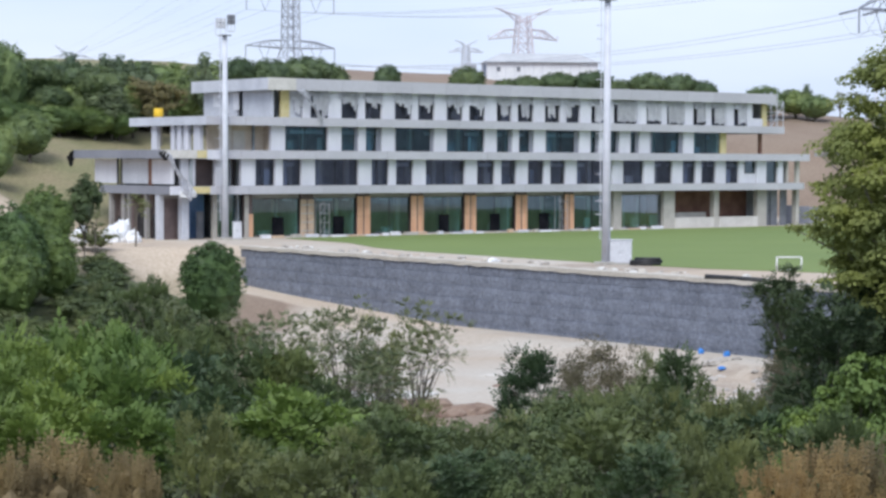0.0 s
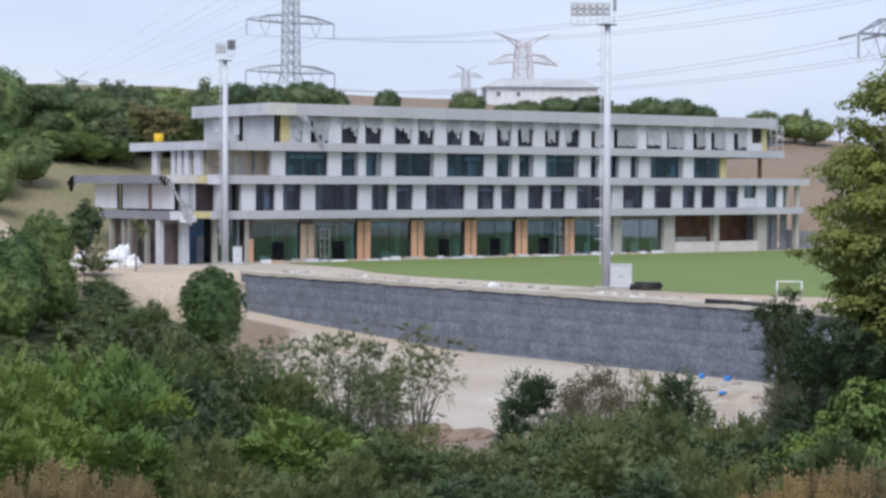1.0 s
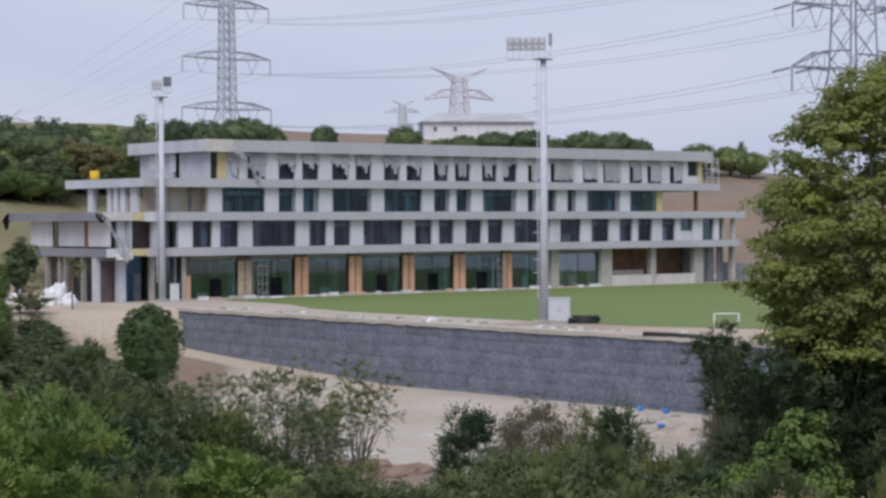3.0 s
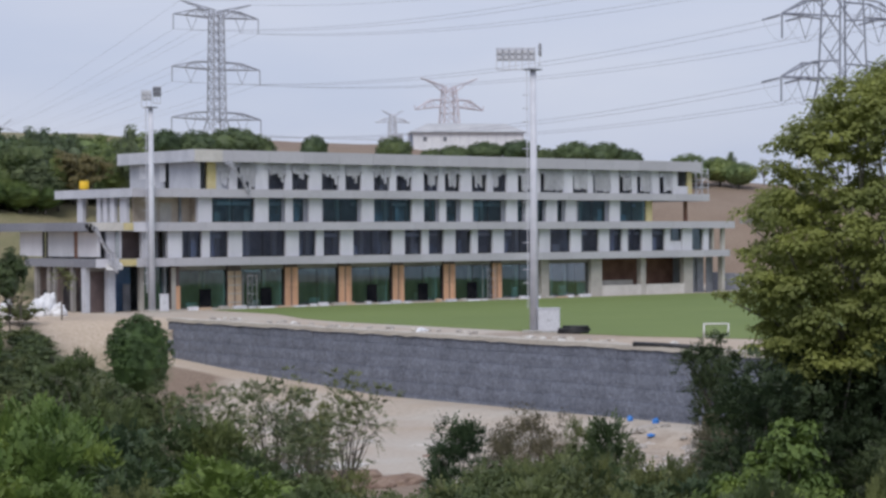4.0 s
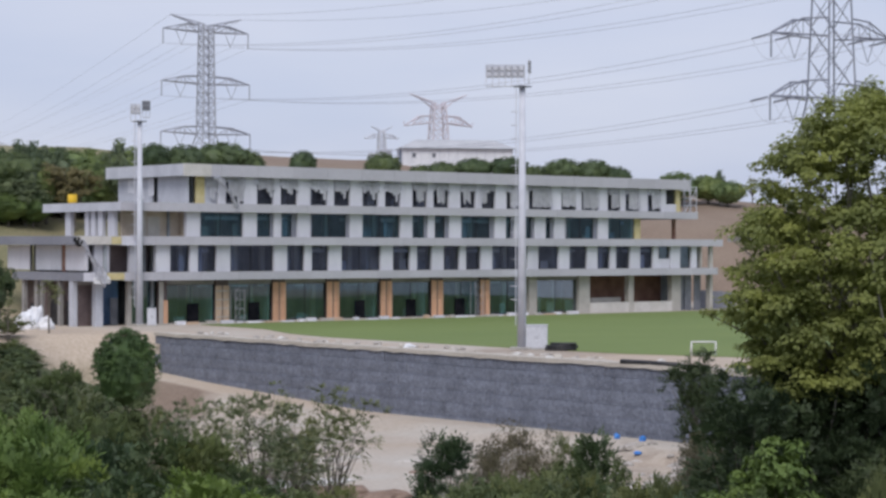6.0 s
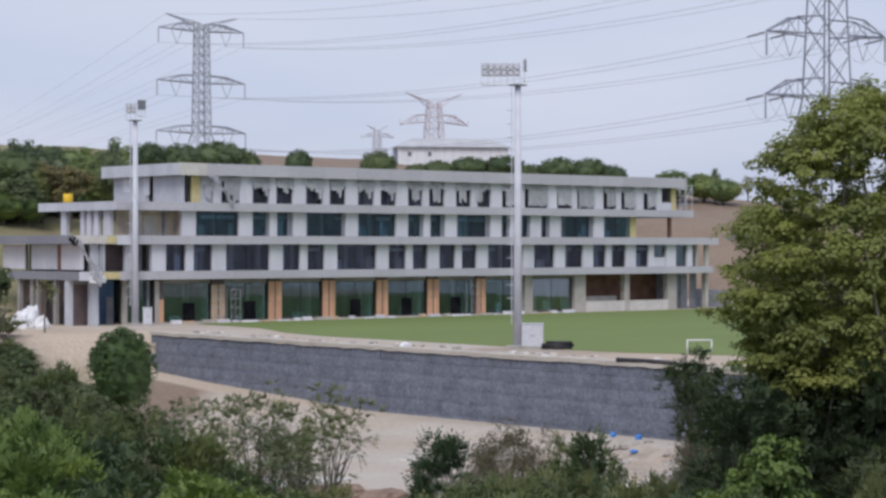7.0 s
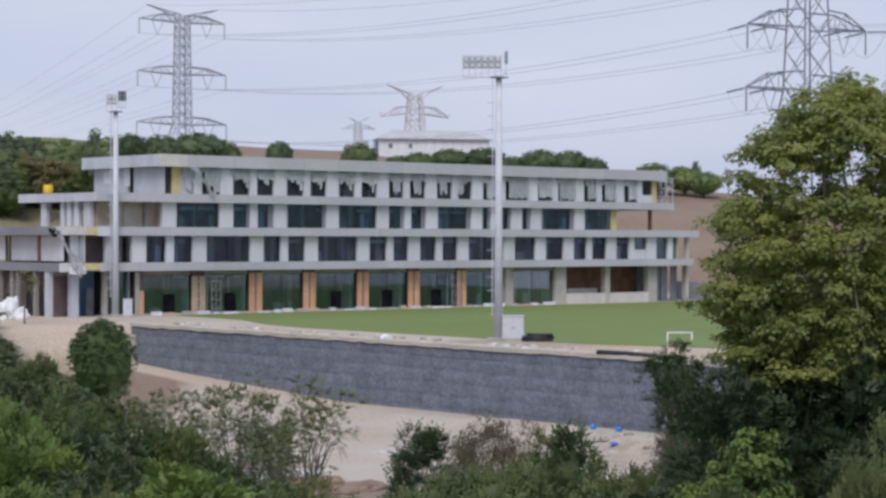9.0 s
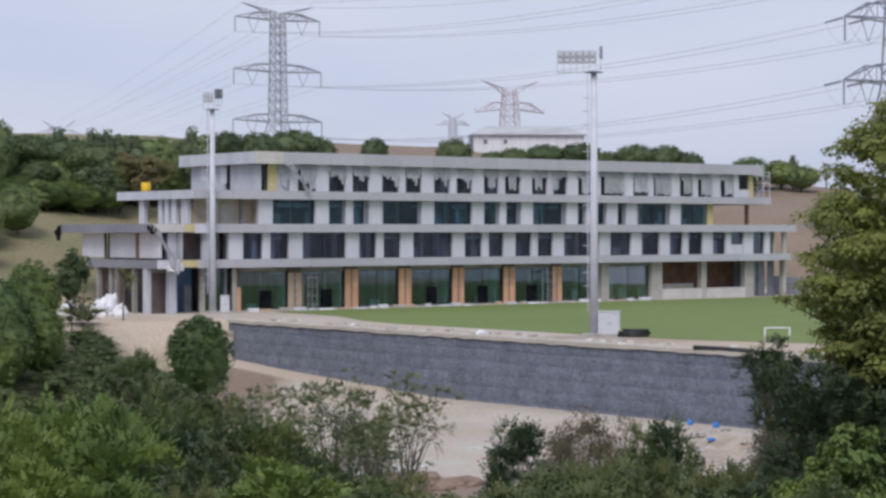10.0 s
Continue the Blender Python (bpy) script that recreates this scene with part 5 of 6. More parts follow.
def plant(name, lobes, clumps, per, radius, leaf, leaf_material, bark_material, trunk, label, category, seed, limbs=10, flat=0.65, shell=(0.7, 1.02), slim=0.55, up=0.5, group="", stems=1, split=False, core=0.0, pairs=0, droop=0.35):
    """A tree or shrub: tapered stem with limbs reaching to leaf clumps. trunk: height where limbs begin, radius at the foot, lean."""
    r = np.random.default_rng(seed)
    pts, out, cents = crown_points(lobes, clumps, per, radius, r, flat, shell)
    ob = new(name)
    tagged(ob, label, category, group)
    bm = bmesh.new()
    th, tr, lean = trunk
    tops = []
    for s in range(stems):
        dx, dy = (0, 0) if stems == 1 else r.normal(0, 0.18, 2)
        bx0, by0 = dx * 0.6, dy * 0.6
        tip = Vector((bx0 + dx * 2 + lean, by0 + dy * 2, th))
        tube(bm, ((bx0, by0, -0.4), (bx0 + dx * 0.4 + lean * 0.3, by0 + dy * 0.4, th * 0.45), tip), (tr, tr * 0.8, tr * 0.6), 7)
        tops.append((tip, tr * 0.6))
    order = r.permutation(len(cents))[:limbs]
    for i in order:
        tip, rad = tops[i % stems]
        foot = tip * r.uniform(0.72, 1.0) if not split else tip * r.uniform(0.5, 1.0)
        end = Vector(cents[i])
        mid = foot.lerp(end, 0.5) + Vector(r.normal(0, 0.12, 3)) * (end - foot).length * 0.6 + Vector((0, 0, 0.08 * (end - foot).length))
        if split:
            part("limb", tube(bmesh.new(), (foot, mid, end), (rad * 0.75, rad * 0.45, rad * 0.12), 5), bark_material, ob)
        else:
            tube(bm, (foot, mid, end), (rad * 0.75, rad * 0.45, rad * 0.12), 5)
    tm = bpy.data.meshes.new("trunk")
    bm.to_mesh(tm)
    bm.free()
    tm.materials.append(bark_material)
    t_ob = new("trunk", tm)
    t_ob.parent = ob
    inner = (lobes, core) if core else None
    if pairs:
        crown = frond_mesh("crown", pts, out + np.array([0, 0, up * 0.6]), leaf, pairs, leaf_material, r, droop, inner)
    else:
        crown = leaf_mesh("crown", pts, out, leaf, leaf_material, r, up, slim, inner=inner)
    c_ob = new("crown", crown)
    c_ob.parent = ob
    return ob


def lobes_round(w, h, base, k, seed, squash=1.0):
    """A crown of overlapping lobes, w wide, from base to h."""
    r = np.random.default_rng(seed)
    mid, half = (base + h) / 2, (h - base) / 2
    res = [((0, 0, mid), (w * 0.36, w * 0.36, half * 0.85))]
    for i in range(k):
        a = 2 * math.pi * i / k + r.uniform(-0.4, 0.4)
        q = r.uniform(0.4, 0.72)
        res.append(((math.cos(a) * w * 0.5 * q, math.sin(a) * w * 0.5 * q, mid + r.uniform(-0.45, 0.5) * half), (w * r.uniform(0.17, 0.27), w * r.uniform(0.17, 0.27), half * r.uniform(0.35, 0.6) * squash)))
    res.append(((r.uniform(-0.1, 0.1) * w, r.uniform(-0.1, 0.1) * w, h - half * 0.3), (w * 0.2, w * 0.2, half * 0.32)))
    return res


def lobes_dome(w, h, base, k, seed):
    """A rounded umbrella crown: one wide dome with low bulges."""
    r = np.random.default_rng(seed)
    mid, half = (base + h) / 2, (h - base) / 2
    res = [((0, 0, mid - half * 0.1), (w * 0.44, w * 0.44, half))] * 3
    for i in range(k):
        a = 2 * math.pi * i / k + r.uniform(-0.4, 0.4)
        res.append(((math.cos(a) * w * 0.24, math.sin(a) * w * 0.24, mid + r.uniform(-0.25, 0.15) * half), (w * r.uniform(0.2, 0.27), w * r.uniform(0.2, 0.27), half * r.uniform(0.5, 0.68))))
    return res


SIZE = {}      # nominal width and height of each kind
KIND = {}
USES = {}


def kind(key, ob, w, h):
    KIND[key], SIZE[key], USES[key] = ob, (w, h), []


for i in range(3):
    kind(f"bright{i}", plant("shrub_tree", lobes_round(4.6, 4.6, 0.3, 8, 100 + i), 84, 8, 0.42, 0.80, M["leaf_bright"], M["bark"], (1.6, 0.09, 0.1), "dense bright green shrub with feathery leaves on the slope", "shrub", 10 + i, 14, stems=3, core=0.3, pairs=3, up=0.6), 4.6, 4.6)
    kind(f"dark{i}", plant("shrub_tree", lobes_round(4.4, 4.8, 0.2, 8, 110 + i), 80, 7, 0.40, 0.72, M["leaf_dark"], M["bark"], (1.7, 0.09, -0.1), "dense dark green shrub with layered leaves in the valley", "shrub", 20 + i, 14, stems=3, core=0.25, pairs=3, flat=0.6), 4.4, 4.8)
    kind(f"olive{i}", plant("shrub", lobes_round(2.8, 2.3, 0.0, 7, 120 + i), 74, 6, 0.24, 0.36, M["leaf_olive"], M["bark"], (0.7, 0.04, 0.0), "olive green leafy shrub on the hillside", "shrub", 30 + i, 10, stems=4, core=0.25, pairs=3, droop=0.2, up=0.8), 2.8, 2.3)
    kind(f"green{i}", plant("shrub", lobes_round(2.8, 2.3, 0.0, 7, 130 + i), 58, 30, 0.27, 0.135, M["leaf_green"], M["bark"], (0.7, 0.04, 0.0), "mid green leafy shrub on the hillside", "shrub", 40 + i, 10, stems=4, core=0.35, up=0.6, flat=0.8), 2.8, 2.3)
    kind(f"pine{i}", plant("stone_pine", lobes_dome(8.0, 9.0, 4.0, 7, 140 + i), 260, 13, 0.44, 0.32, M["needle"], M["bark"], (4.8, 0.26, 0.3), "umbrella-crowned green stone pine on the hill", "pine tree", 50 + i, 16, slim=0.5, up=0.4, shell=(0.86, 1.02), core=0.86), 8.0, 9.0)
for i in range(3):
    kind(f"far{i}", plant("bush", lobes_round(2.8, 2.3, 0.0, 6, 250 + i), 52, 20, 0.32, 0.17, M["leaf_green" if i < 2 else "leaf_olive"], M["bark"], (0.7, 0.04, 0.0), "low mid green bush on the bank below the site", "bush", 140 + i, 5, stems=2, core=0.6, up=0.3, flat=0.9), 2.8, 2.3)
for i in range(2):
    kind(f"shade{i}", plant("understorey_tree", lobes_round(4.6, 6.4, 0.6, 12, 240 + i), 190, 7, 0.40, 0.5, M["leaf_deep_shade"], M["bark"], (2.6, 0.1, 0.0), "young tree in dark green leaves with shade put into their colour", "tree", 125 + i, 20, stems=2, pairs=3), 4.6, 6.4)
    kind(f"mid{i}", plant("shrub_tree", lobes_round(4.4, 4.6, 0.2, 8, 220 + i), 84, 7, 0.40, 0.68, M["leaf_green"], M["bark"], (1.7, 0.09, -0.1), "dense mid green shrub with feathery leaves in the valley", "shrub", 25 + i, 14, stems=3, core=0.25, pairs=3), 4.4, 4.6)
    kind(f"spray{i}", plant("shrub_tree", lobes_round(3.6, 3.2, 0.2, 10, 260 + i, 0.7), 120, 52, 0.36, 0.16, M["leaf_bright"], M["bark"], (1.0, 0.07, 0.0), "bright green shrub with layered leafy boughs below a big tree", "shrub", 145 + i, 14, stems=3, flat=0.4, up=0.9, slim=0.7), 3.6, 3.2)
    kind(f"rust{i}", plant("autumn_tree", lobes_round(5.0, 7.0, 1.6, 7, 230 + i), 110, 30, 0.5, 0.28, M["leaf_rust"], M["bark"], (2.6, 0.14, 0.0), "rusty brown turning tree on the hill", "tree", 27 + i, 14, core=0.4), 5.0, 7.0)
    kind(f"roundpine{i}", plant("stone_pine", lobes_dome(5.2, 6.6, 0.7, 7, 150 + i), 240, 13, 0.36, 0.25, M["needle_young"], M["bark"], (2.2, 0.2, 0.0), "rounded dense young stone pine on the bank", "pine tree", 60 + i, 12, slim=0.5, up=0.35, shell=(0.88, 1.02), core=0.87), 5.2, 6.6)
    kind(f"shadedpine{i}", plant("stone_pine", lobes_dome(5.2, 6.6, 0.7, 9, 156 + i), 420, 15, 0.28, 0.22, M["needle_shaded"], M["bark"], (2.2, 0.2, 0.0), "rounded green stone pine with needles painted in a shaded tone", "pine tree", 63 + i, 12, slim=0.5, up=0.35, shell=(0.88, 1.04), core=0.86), 5.2, 6.6)
    kind(f"darkpine{i}", plant("pine", lobes_round(4.6, 9.0, 1.0, 9, 160 + i, 0.7), 200, 18, 0.5, 0.32, M["needle_dark"], M["bark"], (5.0, 0.18, 0.1), "dark narrow pine standing among others on the hill", "pine tree", 70 + i, 16, slim=0.4, core=0.75), 4.6, 9.0)
    kind(f"brown{i}", plant("dry_shrub", lobes_round(3.4, 2.2, 0.0, 8, 170 + i), 110, 7, 0.2, 0.34, M["leaf_brown"], M["bark"], (0.6, 0.03, 0.0), "dry rusty brown shrub of upright feathery twigs on the slope", "shrub", 80 + i, 16, stems=5, pairs=3, up=2.6, droop=0.05, core=0.5), 3.4, 2.2)
    kind(f"sparse{i}", plant("acacia", lobes_round(5.0, 6.2, 1.6, 11, 180 + i), 74, 10, 0.46, 0.38, M["leaf_sparse"], M["bark"], (2.3, 0.09, 0.2), "slender tree with thin greyish green open foliage", "tree", 90 + i, 34, stems=2, split=True, shell=(0.5, 1.05), pairs=3, flat=0.36), 5.0, 6.2)
    kind(f"twig{i}", plant("bare_shrub", lobes_round(3.2, 3.0, 0.3, 7, 190 + i), 80, 36, 0.42, 0.15, M["leaf_twig"], M["bark"], (0.8, 0.04, 0.0), "half-bare grey brown twiggy shrub", "shrub", 95 + i, 50, stems=5, slim=0.25, up=0.0), 3.2, 3.0)
kind("ballpine", plant("stone_pine", [((0, 0, 5.1), (2.55, 2.55, 3.1))] * 3 + lobes_dome(5.0, 7.9, 2.2, 5, 155)[3:], 700, 18, 0.24, 0.19, M["needle_shaded"], M["bark"], (3.6, 0.2, 0.0), "rounded dense young stone pine on the bank", "pine tree", 66, 12, slim=0.5, up=0.35, shell=(0.88, 1.05), core=0.88), 5.2, 8.2)
kind("spiky", plant("evergreen_tree", lobes_round(2.7, 3.9, 0.5, 9, 200), 140, 7, 0.22, 0.42, M["leaf_dark"], M["bark"], (1.4, 0.08, 0.0), "small dark evergreen tree with spiky foliage", "tree", 99, 24, pairs=3, droop=0.1), 2.7, 3.9)
kind("youngtree", plant("young_tree", lobes_round(3.6, 7.4, 2.5, 10, 205, 0.75), 190, 18, 0.30, 0.20, M["leaf_green"], M["bark"], (3.0, 0.075, 0.0), "young green tree with a full crown beside the building", "tree", 94, 18, core=0.65, up=0.5), 3.6, 7.4)
kind("talldark", plant("evergreen_tree", lobes_round(4.4, 9.5, 4.6, 11, 201, 0.6), 120, 6, 0.4, 0.55, M["leaf_deep_shade"], M["bark"], (5.0, 0.13, 0.2), "tall thin dark green tree in front of the wall", "tree", 98, 40, pairs=3, flat=0.5), 4.0, 9.5)
for i in range(2):
    kind(f"sapling{i}", plant("sapling", lobes_round(1.4, 3.6, 1.6, 4, 210 + i), 14, 22, 0.3, 0.16, M["leaf_sparse"], M["bark"], (2.6, 0.045, 0.05), "thin young sapling with few leaves on sandy ground", "sapling", 97 - i, 8, split=True), 1.4, 3.6)


def put(key, bearing, d, w=None, top=None):
    """Stand a plant at a bearing and distance; w: width in metres, top: height of its top above the pitch."""
    x, y, gz = spot(bearing, d)
    w0, h0 = SIZE[key]
    sz = (top - gz) / h0 if top is not None else 1.0
    sw = w / w0 if w else sz
    USES[key].append(Matrix.Translation((x, y, gz)) @ Matrix.Rotation(veg.uniform(0, 6.28), 4, "Z") @ Matrix.Diagonal((sw, sw, sz, 1)))


veg = random.Random(77)

# stone pines on the hill beside and behind the building
put("roundpine0", 24.75, 266.5, 8.2, 24.3)
put("roundpine1", 25.84, 283, 10.8, 22.6)
put("roundpine0", 27.25, 275.5, 9.1, 20.2)
put("roundpine1", 29.55, 289, 7.4, 22.8)
put("pine1", 31.31, 300, 7.7, 24.0)
put("pine2", 32.20, 300, 7.7, 23.8)
put("pine0", 33.33, 305, 10.1, 24.6)
put("pine1", 34.06, 310, 5.5, 23.6)
put("roundpine0", 25.5, 245, 6.2, 14.7)
put("roundpine1", 24.55, 240, 6.6, 13.2)
put("roundpine0", 24.45, 232, 5.2, 10.4)
put("roundpine1", 26.00, 262, 6.6, 14.2)
put("roundpine0", 24.83, 271, 7.6, 19.3)
put("roundpine1", 27.01, 274, 7.7, 17.3)
put("roundpine0", 26.39, 271, 7.6, 15.9)
put("roundpine1", 29.39, 281.5, 7.9, 18.1)
put("roundpine0", 30.11, 283, 6.5, 17.4)
put("roundpine1", 25.76, 269.5, 8.3, 17.4)
put("pine1", 35.60, 330, 5.2, 24.5)
put("pine2", 37.87, 330, 7.1, 24.2)
put("pine0", 40.47, 340, 7.8, 23.8)
put("pine1", 41.52, 340, 8.2, 24.0)
put("pine2", 42.25, 336, 5.1, 22.3)
put("pine0", 43.05, 330, 8.0, 23.3)
put("pine1", 43.94, 330, 7.2, 23.1)
put("pine2", 44.62, 330, 5.1, 21.9)
put("roundpine0", 46.33, 335, 8.1, 21.3)
put("roundpine1", 47.20, 338, 7.8, 20.8)
put("roundpine0", 47.75, 336, 6.9, 19.8)
put("sparse0", 48.45, 345, 4.0, 20.6)
put("pine0", 39.58, 338, 6.5, 23.1)
put("pine1", 39.01, 338, 5.2, 22.5)
put("roundpine1", 30.67, 300.25, 6.9, 23.7)
put("roundpine0", 28.60, 283, 7.9, 17.5)
put("roundpine1", 27.88, 280, 7.1, 17.5)
put("roundpine0", 27.65, 274, 8.4, 16.6)
put("roundpine1", 28.91, 277.75, 8.5, 16.4)
put("roundpine0", 26.54, 266.5, 8.2, 15.4)
put("shadedpine0", 25.3, 262, 6.4, 15.8)
put("shadedpine1", 26.3, 262, 6.6, 15.4)
put("shadedpine0", 27.3, 264, 6.2, 15.4)
put("shadedpine1", 24.6, 256, 6.4, 16.2)
put("shadedpine0", 28.0, 266, 5.6, 15.6)
put("darkpine0", 26.54, 278, 5.5, 23.0)
put("darkpine1", 27.57, 280, 4.0, 23.1)
put("darkpine0", 27.99, 280, 4.4, 22.9)
put("darkpine1", 30.43, 276, 4.7, 23.2)
put("darkpine0", 47.51, 338, 2.9, 21.4)
put("darkpine1", 28.79, 277, 5.5, 21.9)
put("darkpine0", 29.95, 280, 4.8, 21.5)
put("darkpine1", 28.36, 282, 4.8, 22.4)
# rusty tree on the hill
put("rust0", 28.36, 270, 7.3, 19.4)
put("rust1", 29.15, 268, 6.8, 18.8)
put("rust0", 28.79, 284, 4.0, 20.9)
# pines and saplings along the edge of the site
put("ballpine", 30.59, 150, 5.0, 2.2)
put("shadedpine1", 25.0, 165, 5.8, 5.2)
put("shadedpine0", 25.9, 177, 5.4, 6.5)
put("shadedpine1", 24.90, 160, 5.9, 2.2)
put("shadedpine0", 26.07, 168, 5.2, 2.8)
put("youngtree", 27.0, 184, 4.0, 7.0)
put("sapling0", 28.44, 196, 3.1, 5.0)
put("sapling1", 27.30, 190, 2.4, 3.7)
put("green0", 30.03, 142, 3.6, -1.8)
put("green1", 31.07, 140, 3.2, -2.1)
put("green2", 29.39, 146, 3.3, -1.4)
put("green0", 31.64, 138, 2.3, -2.4)
# shrubs and trees of the valley
put("bright0", 25.14, 76, 4.3, 1.6)
put("bright1", 26.70, 79, 4.5, 1.5)
put("bright2", 28.36, 73, 3.5, 1.6)
put("bright0", 25.60, 66, 3.6, 1.5)
put("bright1", 27.65, 65, 3.7, 1.8)
put("bright2", 28.95, 69, 2.9, 1.0)
put("bright0", 24.36, 62, 3.0, 2.1)
put("bright1", 26.23, 58, 3.3, 1.6)
put("bright2", 28.44, 57, 2.7, 1.1)
put("bright0", 24.83, 56, 2.9, 1.6)
put("dark0", 30.11, 84, 3.6, 0.1)
put("dark1", 31.64, 82, 3.7, 0.4)
put("dark2", 30.91, 71, 3.4, 0.1)
put("dark0", 32.60, 84, 3.1, -0.7)
put("dark1", 29.87, 62, 2.5, 0.7)
put("dark2", 32.12, 67, 3.4, 0.0)
put("dark0", 33.49, 72, 2.5, -0.8)
put("mid1", 31.31, 58, 2.8, 0.1)
put("mid0", 29.07, 105, 4.2, -0.4)
put("mid1", 30.11, 100, 3.7, -0.6)
put("mid0", 28.68, 140, 4.0, 0.0)
put("dark2", 33.41, 64, 3.1, -0.2)
put("sparse0", 34.42, 90, 4.5, 2.4)
put("sparse1", 36.46, 88, 4.2, 2.1)
put("sparse1", 32.4, 86, 4.0, 1.7)
put("mid0", 32.9, 82, 3.4, 0.6)
put("mid1", 33.7, 80, 3.0, -0.7)
put("dark0", 34.6, 79, 3.0, -1.2)
put("mid0", 35.5, 77, 3.0, -1.1)
put("olive2", 36.6, 78, 2.8, -1.4)
put("sparse0", 35.36, 90, 3.1, 1.8)
put("sparse1", 33.33, 94, 3.2, 1.1)
put("sparse0", 35.68, 92, 2.9, 0.5)
put("sparse1", 34.87, 84, 3.6, 0.7)
put("spiky", 39.55, 86, 2.7, 0.1)
put("twig0", 41.52, 97, 3.6, -0.4)
put("twig1", 42.49, 99, 3.1, -0.7)
put("twig0", 40.88, 92, 2.3, -0.8)
put("twig1", 47.75, 92, 2.3, 0.0)
put("dark1", 43.95, 89, 2.9, -0.2)
put("olive0", 43.0, 91, 2.2, -0.9)
put("green1", 44.66, 86, 2.2, -0.9)
put("green2", 43.13, 88, 2.7, -1.1)
put("green0", 42.17, 84, 3.1, -1.2)
put("green1", 41.04, 80, 2.9, -1.0)
put("green2", 40.23, 76, 2.6, -0.9)
put("green0", 38.61, 70, 2.2, -1.2)
put("green1", 37.47, 68, 2.5, -1.0)
put("green2", 36.17, 70, 2.8, -0.8)
put("green0", 35.03, 74, 2.5, -1.0)
put("talldark", 46.95, 99, 3.2, 3.1)
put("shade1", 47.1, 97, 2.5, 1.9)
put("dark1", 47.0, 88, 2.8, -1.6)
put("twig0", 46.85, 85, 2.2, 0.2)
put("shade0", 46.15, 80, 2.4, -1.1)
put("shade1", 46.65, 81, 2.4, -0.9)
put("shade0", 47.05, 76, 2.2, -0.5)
put("dark2", 48.22, 95, 3.0, 0.0)
put("dark0", 47.43, 80, 2.7, -1.4)
# dry shrubs low on the near slope
put("brown0", 26.70, 42, 2.6, 2.4)
put("brown1", 25.29, 41, 2.0, 2.2)
put("brown0", 28.20, 41, 1.6, 2.3)
put("brown1", 48.06, 42, 2.5, 2.3)
put("brown0", 49.39, 43, 2.1, 2.2)
put("brown1", 46.80, 41, 1.6, 2.1)
# growth below the big tree, its shade painted into the leaves; a bright bush before it
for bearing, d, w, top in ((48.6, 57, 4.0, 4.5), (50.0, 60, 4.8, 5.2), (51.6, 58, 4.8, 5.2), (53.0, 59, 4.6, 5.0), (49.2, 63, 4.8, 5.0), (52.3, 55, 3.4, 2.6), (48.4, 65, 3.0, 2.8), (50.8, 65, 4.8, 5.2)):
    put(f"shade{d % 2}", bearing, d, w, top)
put("spray0", 48.9, 53, 3.5, 3.4)
put("spray1", 48.3, 51, 2.2, 2.4)
put("spray0", 49.9, 50, 2.4, 2.0)
put("spray1", 47.7, 49.5, 1.9, 1.5)
put("olive0", 52.75, 43, 1.8, 4.0)
put("olive1", 51.97, 42, 1.3, 3.6)
# near belt of shrubs, one by one: pale olive ones lowest, mid green behind
put("olive1", 30.4, 46, 1.9, 2.45)
put("olive0", 31.6, 48, 2.2, 1.35)
put("olive2", 33.0, 47, 2.4, 1.35)
put("olive0", 34.3, 49, 2.2, 1.5)
put("mid0", 35.9, 54, 2.6, 1.5)
put("dark1", 37.0, 47, 2.6, 1.25)
put("dark0", 38.7, 48, 2.2, 1.3)
put("olive2", 38.3, 57, 2.6, 0.6)
put("green0", 39.6, 55, 2.6, 1.2)
put("green1", 40.7, 57, 2.9, 1.5)
put("mid1", 41.6, 51, 2.3, 1.8)
put("green2", 42.5, 56, 2.9, 1.6)
put("green0", 43.6, 53, 2.4, 1.5)
put("dark2", 43.0, 46, 2.0, 1.9)
put("olive0", 44.5, 50, 2.0, 1.5)
put("green1", 45.3, 55, 2.4, 1.2)
put("green2", 46.3, 52, 2.2, 1.6)
put("dark0", 47.2, 55, 2.6, 1.4)
put("mid0", 48.2, 47, 2.3, 2.6)
put("green0", 41.0, 47, 1.9, 1.7)
put("green2", 39.4, 46, 1.7, 1.6)
put("olive1", 36.0, 46, 1.8, 1.35)
put("olive1", 45.6, 46, 1.5, 1.9)
put("green1", 37.6, 62, 2.6, 0.2)
put("green2", 36.6, 60, 2.4, 0.3)
# ground cover: scattered shrubs, denser near the valley floor
for i in range(245):
    bearing, d = veg.uniform(24.0, 30.8), veg.uniform(112, 194)
    x, y, gz = spot(bearing, d)
    if gz > -0.15 or bearing > 28.0 and d > 152:
        continue
    put(veg.choice(("far0", "far1", "far2", "far0")), bearing, d, veg.uniform(2.2, 4.4), gz + (veg.uniform(1.6, 3.2) if d < 140 else veg.uniform(0.9, 2.0)))
for i in range(60):
    bearing, d = veg.uniform(36.0, 50.0), veg.uniform(61, 82)
    key = veg.choice(("green0", "green1", "green2", "olive0", "olive1", "dark2", "olive2"))
    line = 8.43 - d * along(((36, 0.137), (39, 0.135), (40.5, 0.120), (44, 0.116), (47, 0.124), (50, 0.115)), bearing)
    x, y, gz = spot(bearing, d)
    put(key, bearing, d, veg.uniform(2.2, 3.8), max(gz + 0.8, min(gz + 4.2, line - abs(veg.gauss(0, 0.5)))))
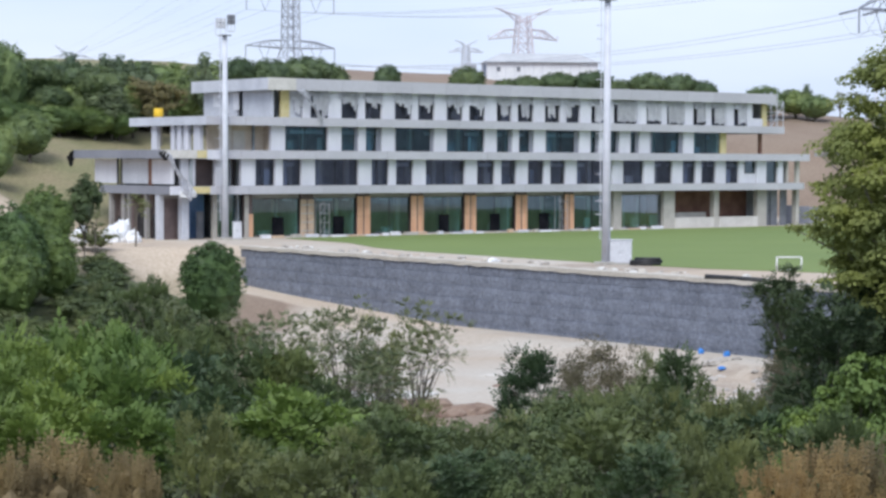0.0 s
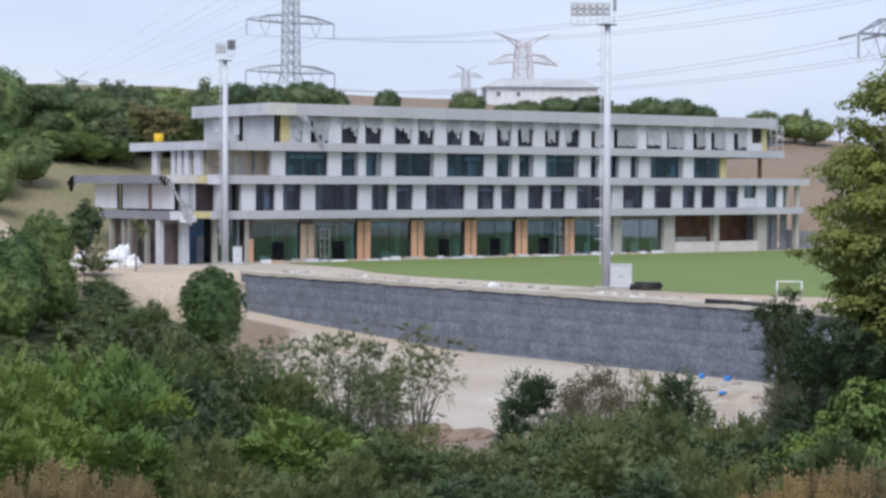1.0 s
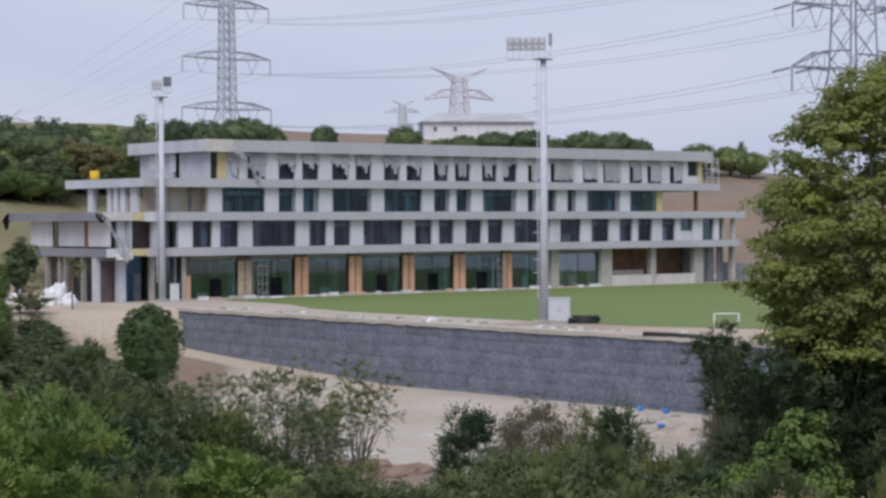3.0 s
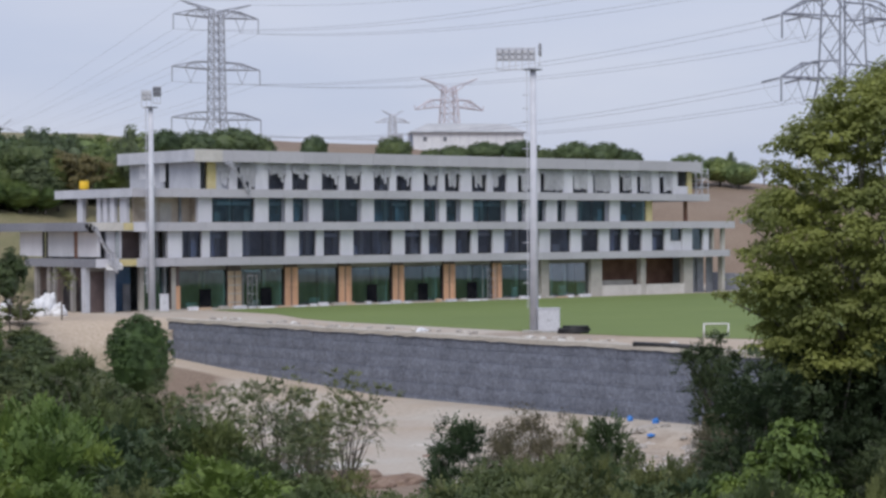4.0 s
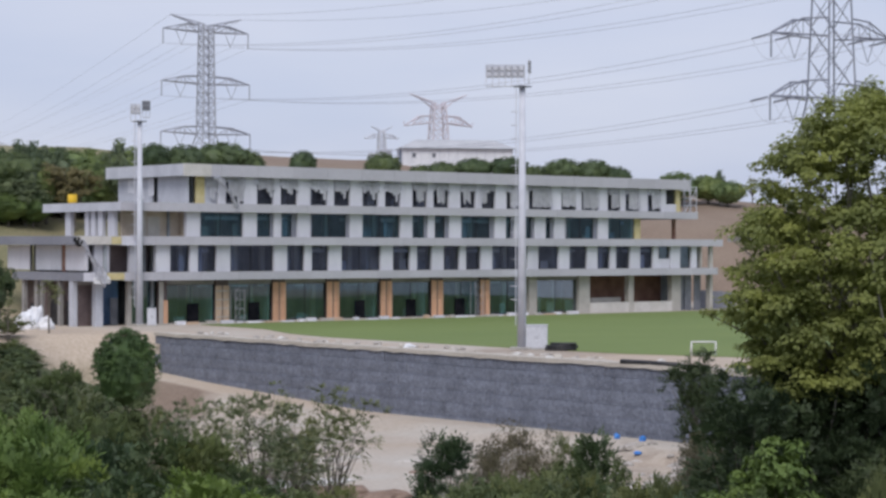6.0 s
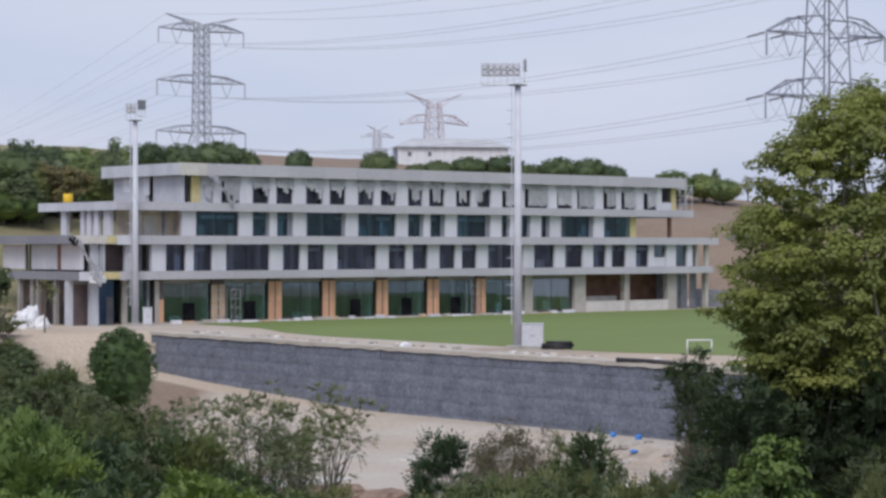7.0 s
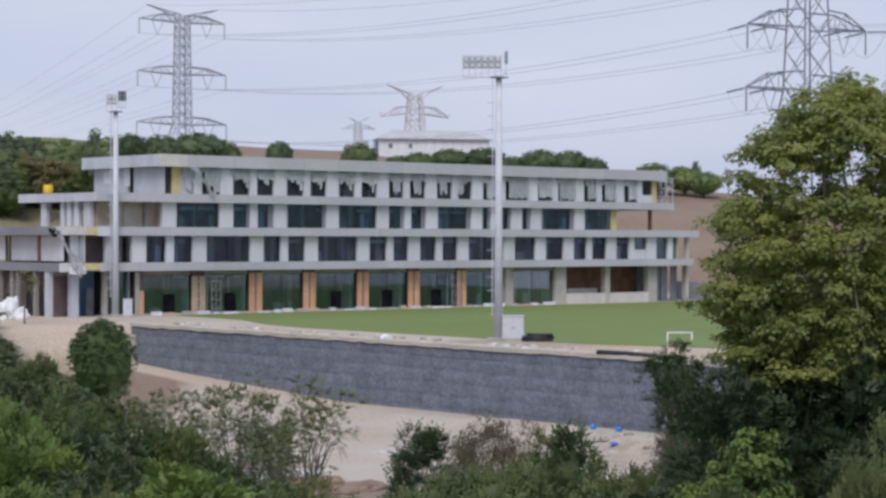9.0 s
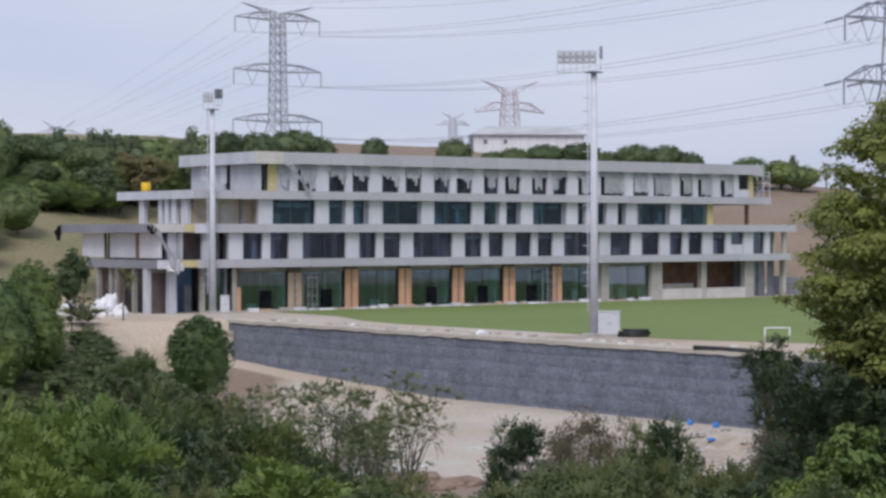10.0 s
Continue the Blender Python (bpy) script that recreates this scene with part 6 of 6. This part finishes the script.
for i in range(18):
    bearing, d = veg.uniform(23.5, 35.0), veg.uniform(60, 98)
    key = veg.choice(("dark0", "dark1", "dark2", "green1", "bright1"))
    line = 8.43 - d * along(((23, 0.105), (30, 0.112), (33, 0.112), (35, 0.13)), bearing)
    x, y, gz = spot(bearing, d)
    put(key, bearing, d, veg.uniform(3.0, 4.8), max(gz + 1.0, min(gz + 6.0, line - abs(veg.gauss(0, 0.6)))))
for i in range(42):
    bearing, d = veg.uniform(22.0, 30.5), veg.uniform(264, 310)
    x, y, gz = spot(bearing, d)
    put(veg.choice(("roundpine0", "roundpine1", "pine2", "darkpine0")), bearing, d, veg.uniform(6.0, 9.0), min(gz + veg.uniform(6.0, 9.5), 8.43 + 0.0495 * d))

for key, ms in USES.items():
    for m in ms[1:]:
        copy_thing(KIND[key], m)
    if ms:
        KIND[key].matrix_basis = ms[0]

# the big broad-leaved trees at the edge of the near slope: tiers of boughs (height, shift to the side, reach)
TIERS = ((4.5, 0.2, 3.6), (5.4, 0.0, 4.25), (6.4, -0.1, 4.3), (7.4, -0.1, 4.2), (8.4, -0.1, 4.3), (9.3, 0.1, 4.0), (10.2, 0.5, 3.6), (11.1, 1.0, 3.1), (11.9, 1.3, 2.7), (12.4, 1.6, 1.9))
for bearing, d, drop, seed in ((51.0, 60.0, 0.0, 301), (55.6, 62.0, 1.2, 302)):
    x, y, gz = spot(bearing, d)
    r = np.random.default_rng(seed)
    ax, ay = math.cos(radians(bearing)), -math.sin(radians(bearing))
    crown_lobes = []
    for z, shift, reach in TIERS:
        z -= gz + drop
        for k in range(9):
            a = 2 * math.pi * (k + r.uniform(-0.4, 0.4)) / 9
            rr = reach * r.uniform(0.45, 0.74)
            crown_lobes.append(((math.cos(a) * rr + ax * shift, math.sin(a) * rr + ay * shift, z + r.uniform(-0.5, 0.5)), (reach * r.uniform(0.24, 0.36), reach * r.uniform(0.24, 0.36), r.uniform(0.55, 0.95))))
    t = plant("broadleaf_tree", crown_lobes, 1850 if seed == 301 else 600, 52, 0.38, 0.14, M["leaf_broad"], M["pale_bark"], (7.5, 0.22, 0.5), "large broad-leaved tree with dense green foliage and pale limbs", "tree", seed, 64, stems=1, split=True, shell=(0.5, 1.1), slim=0.75, flat=0.6, up=0.6)
    t.matrix_basis = Matrix.Translation((x, y, gz))
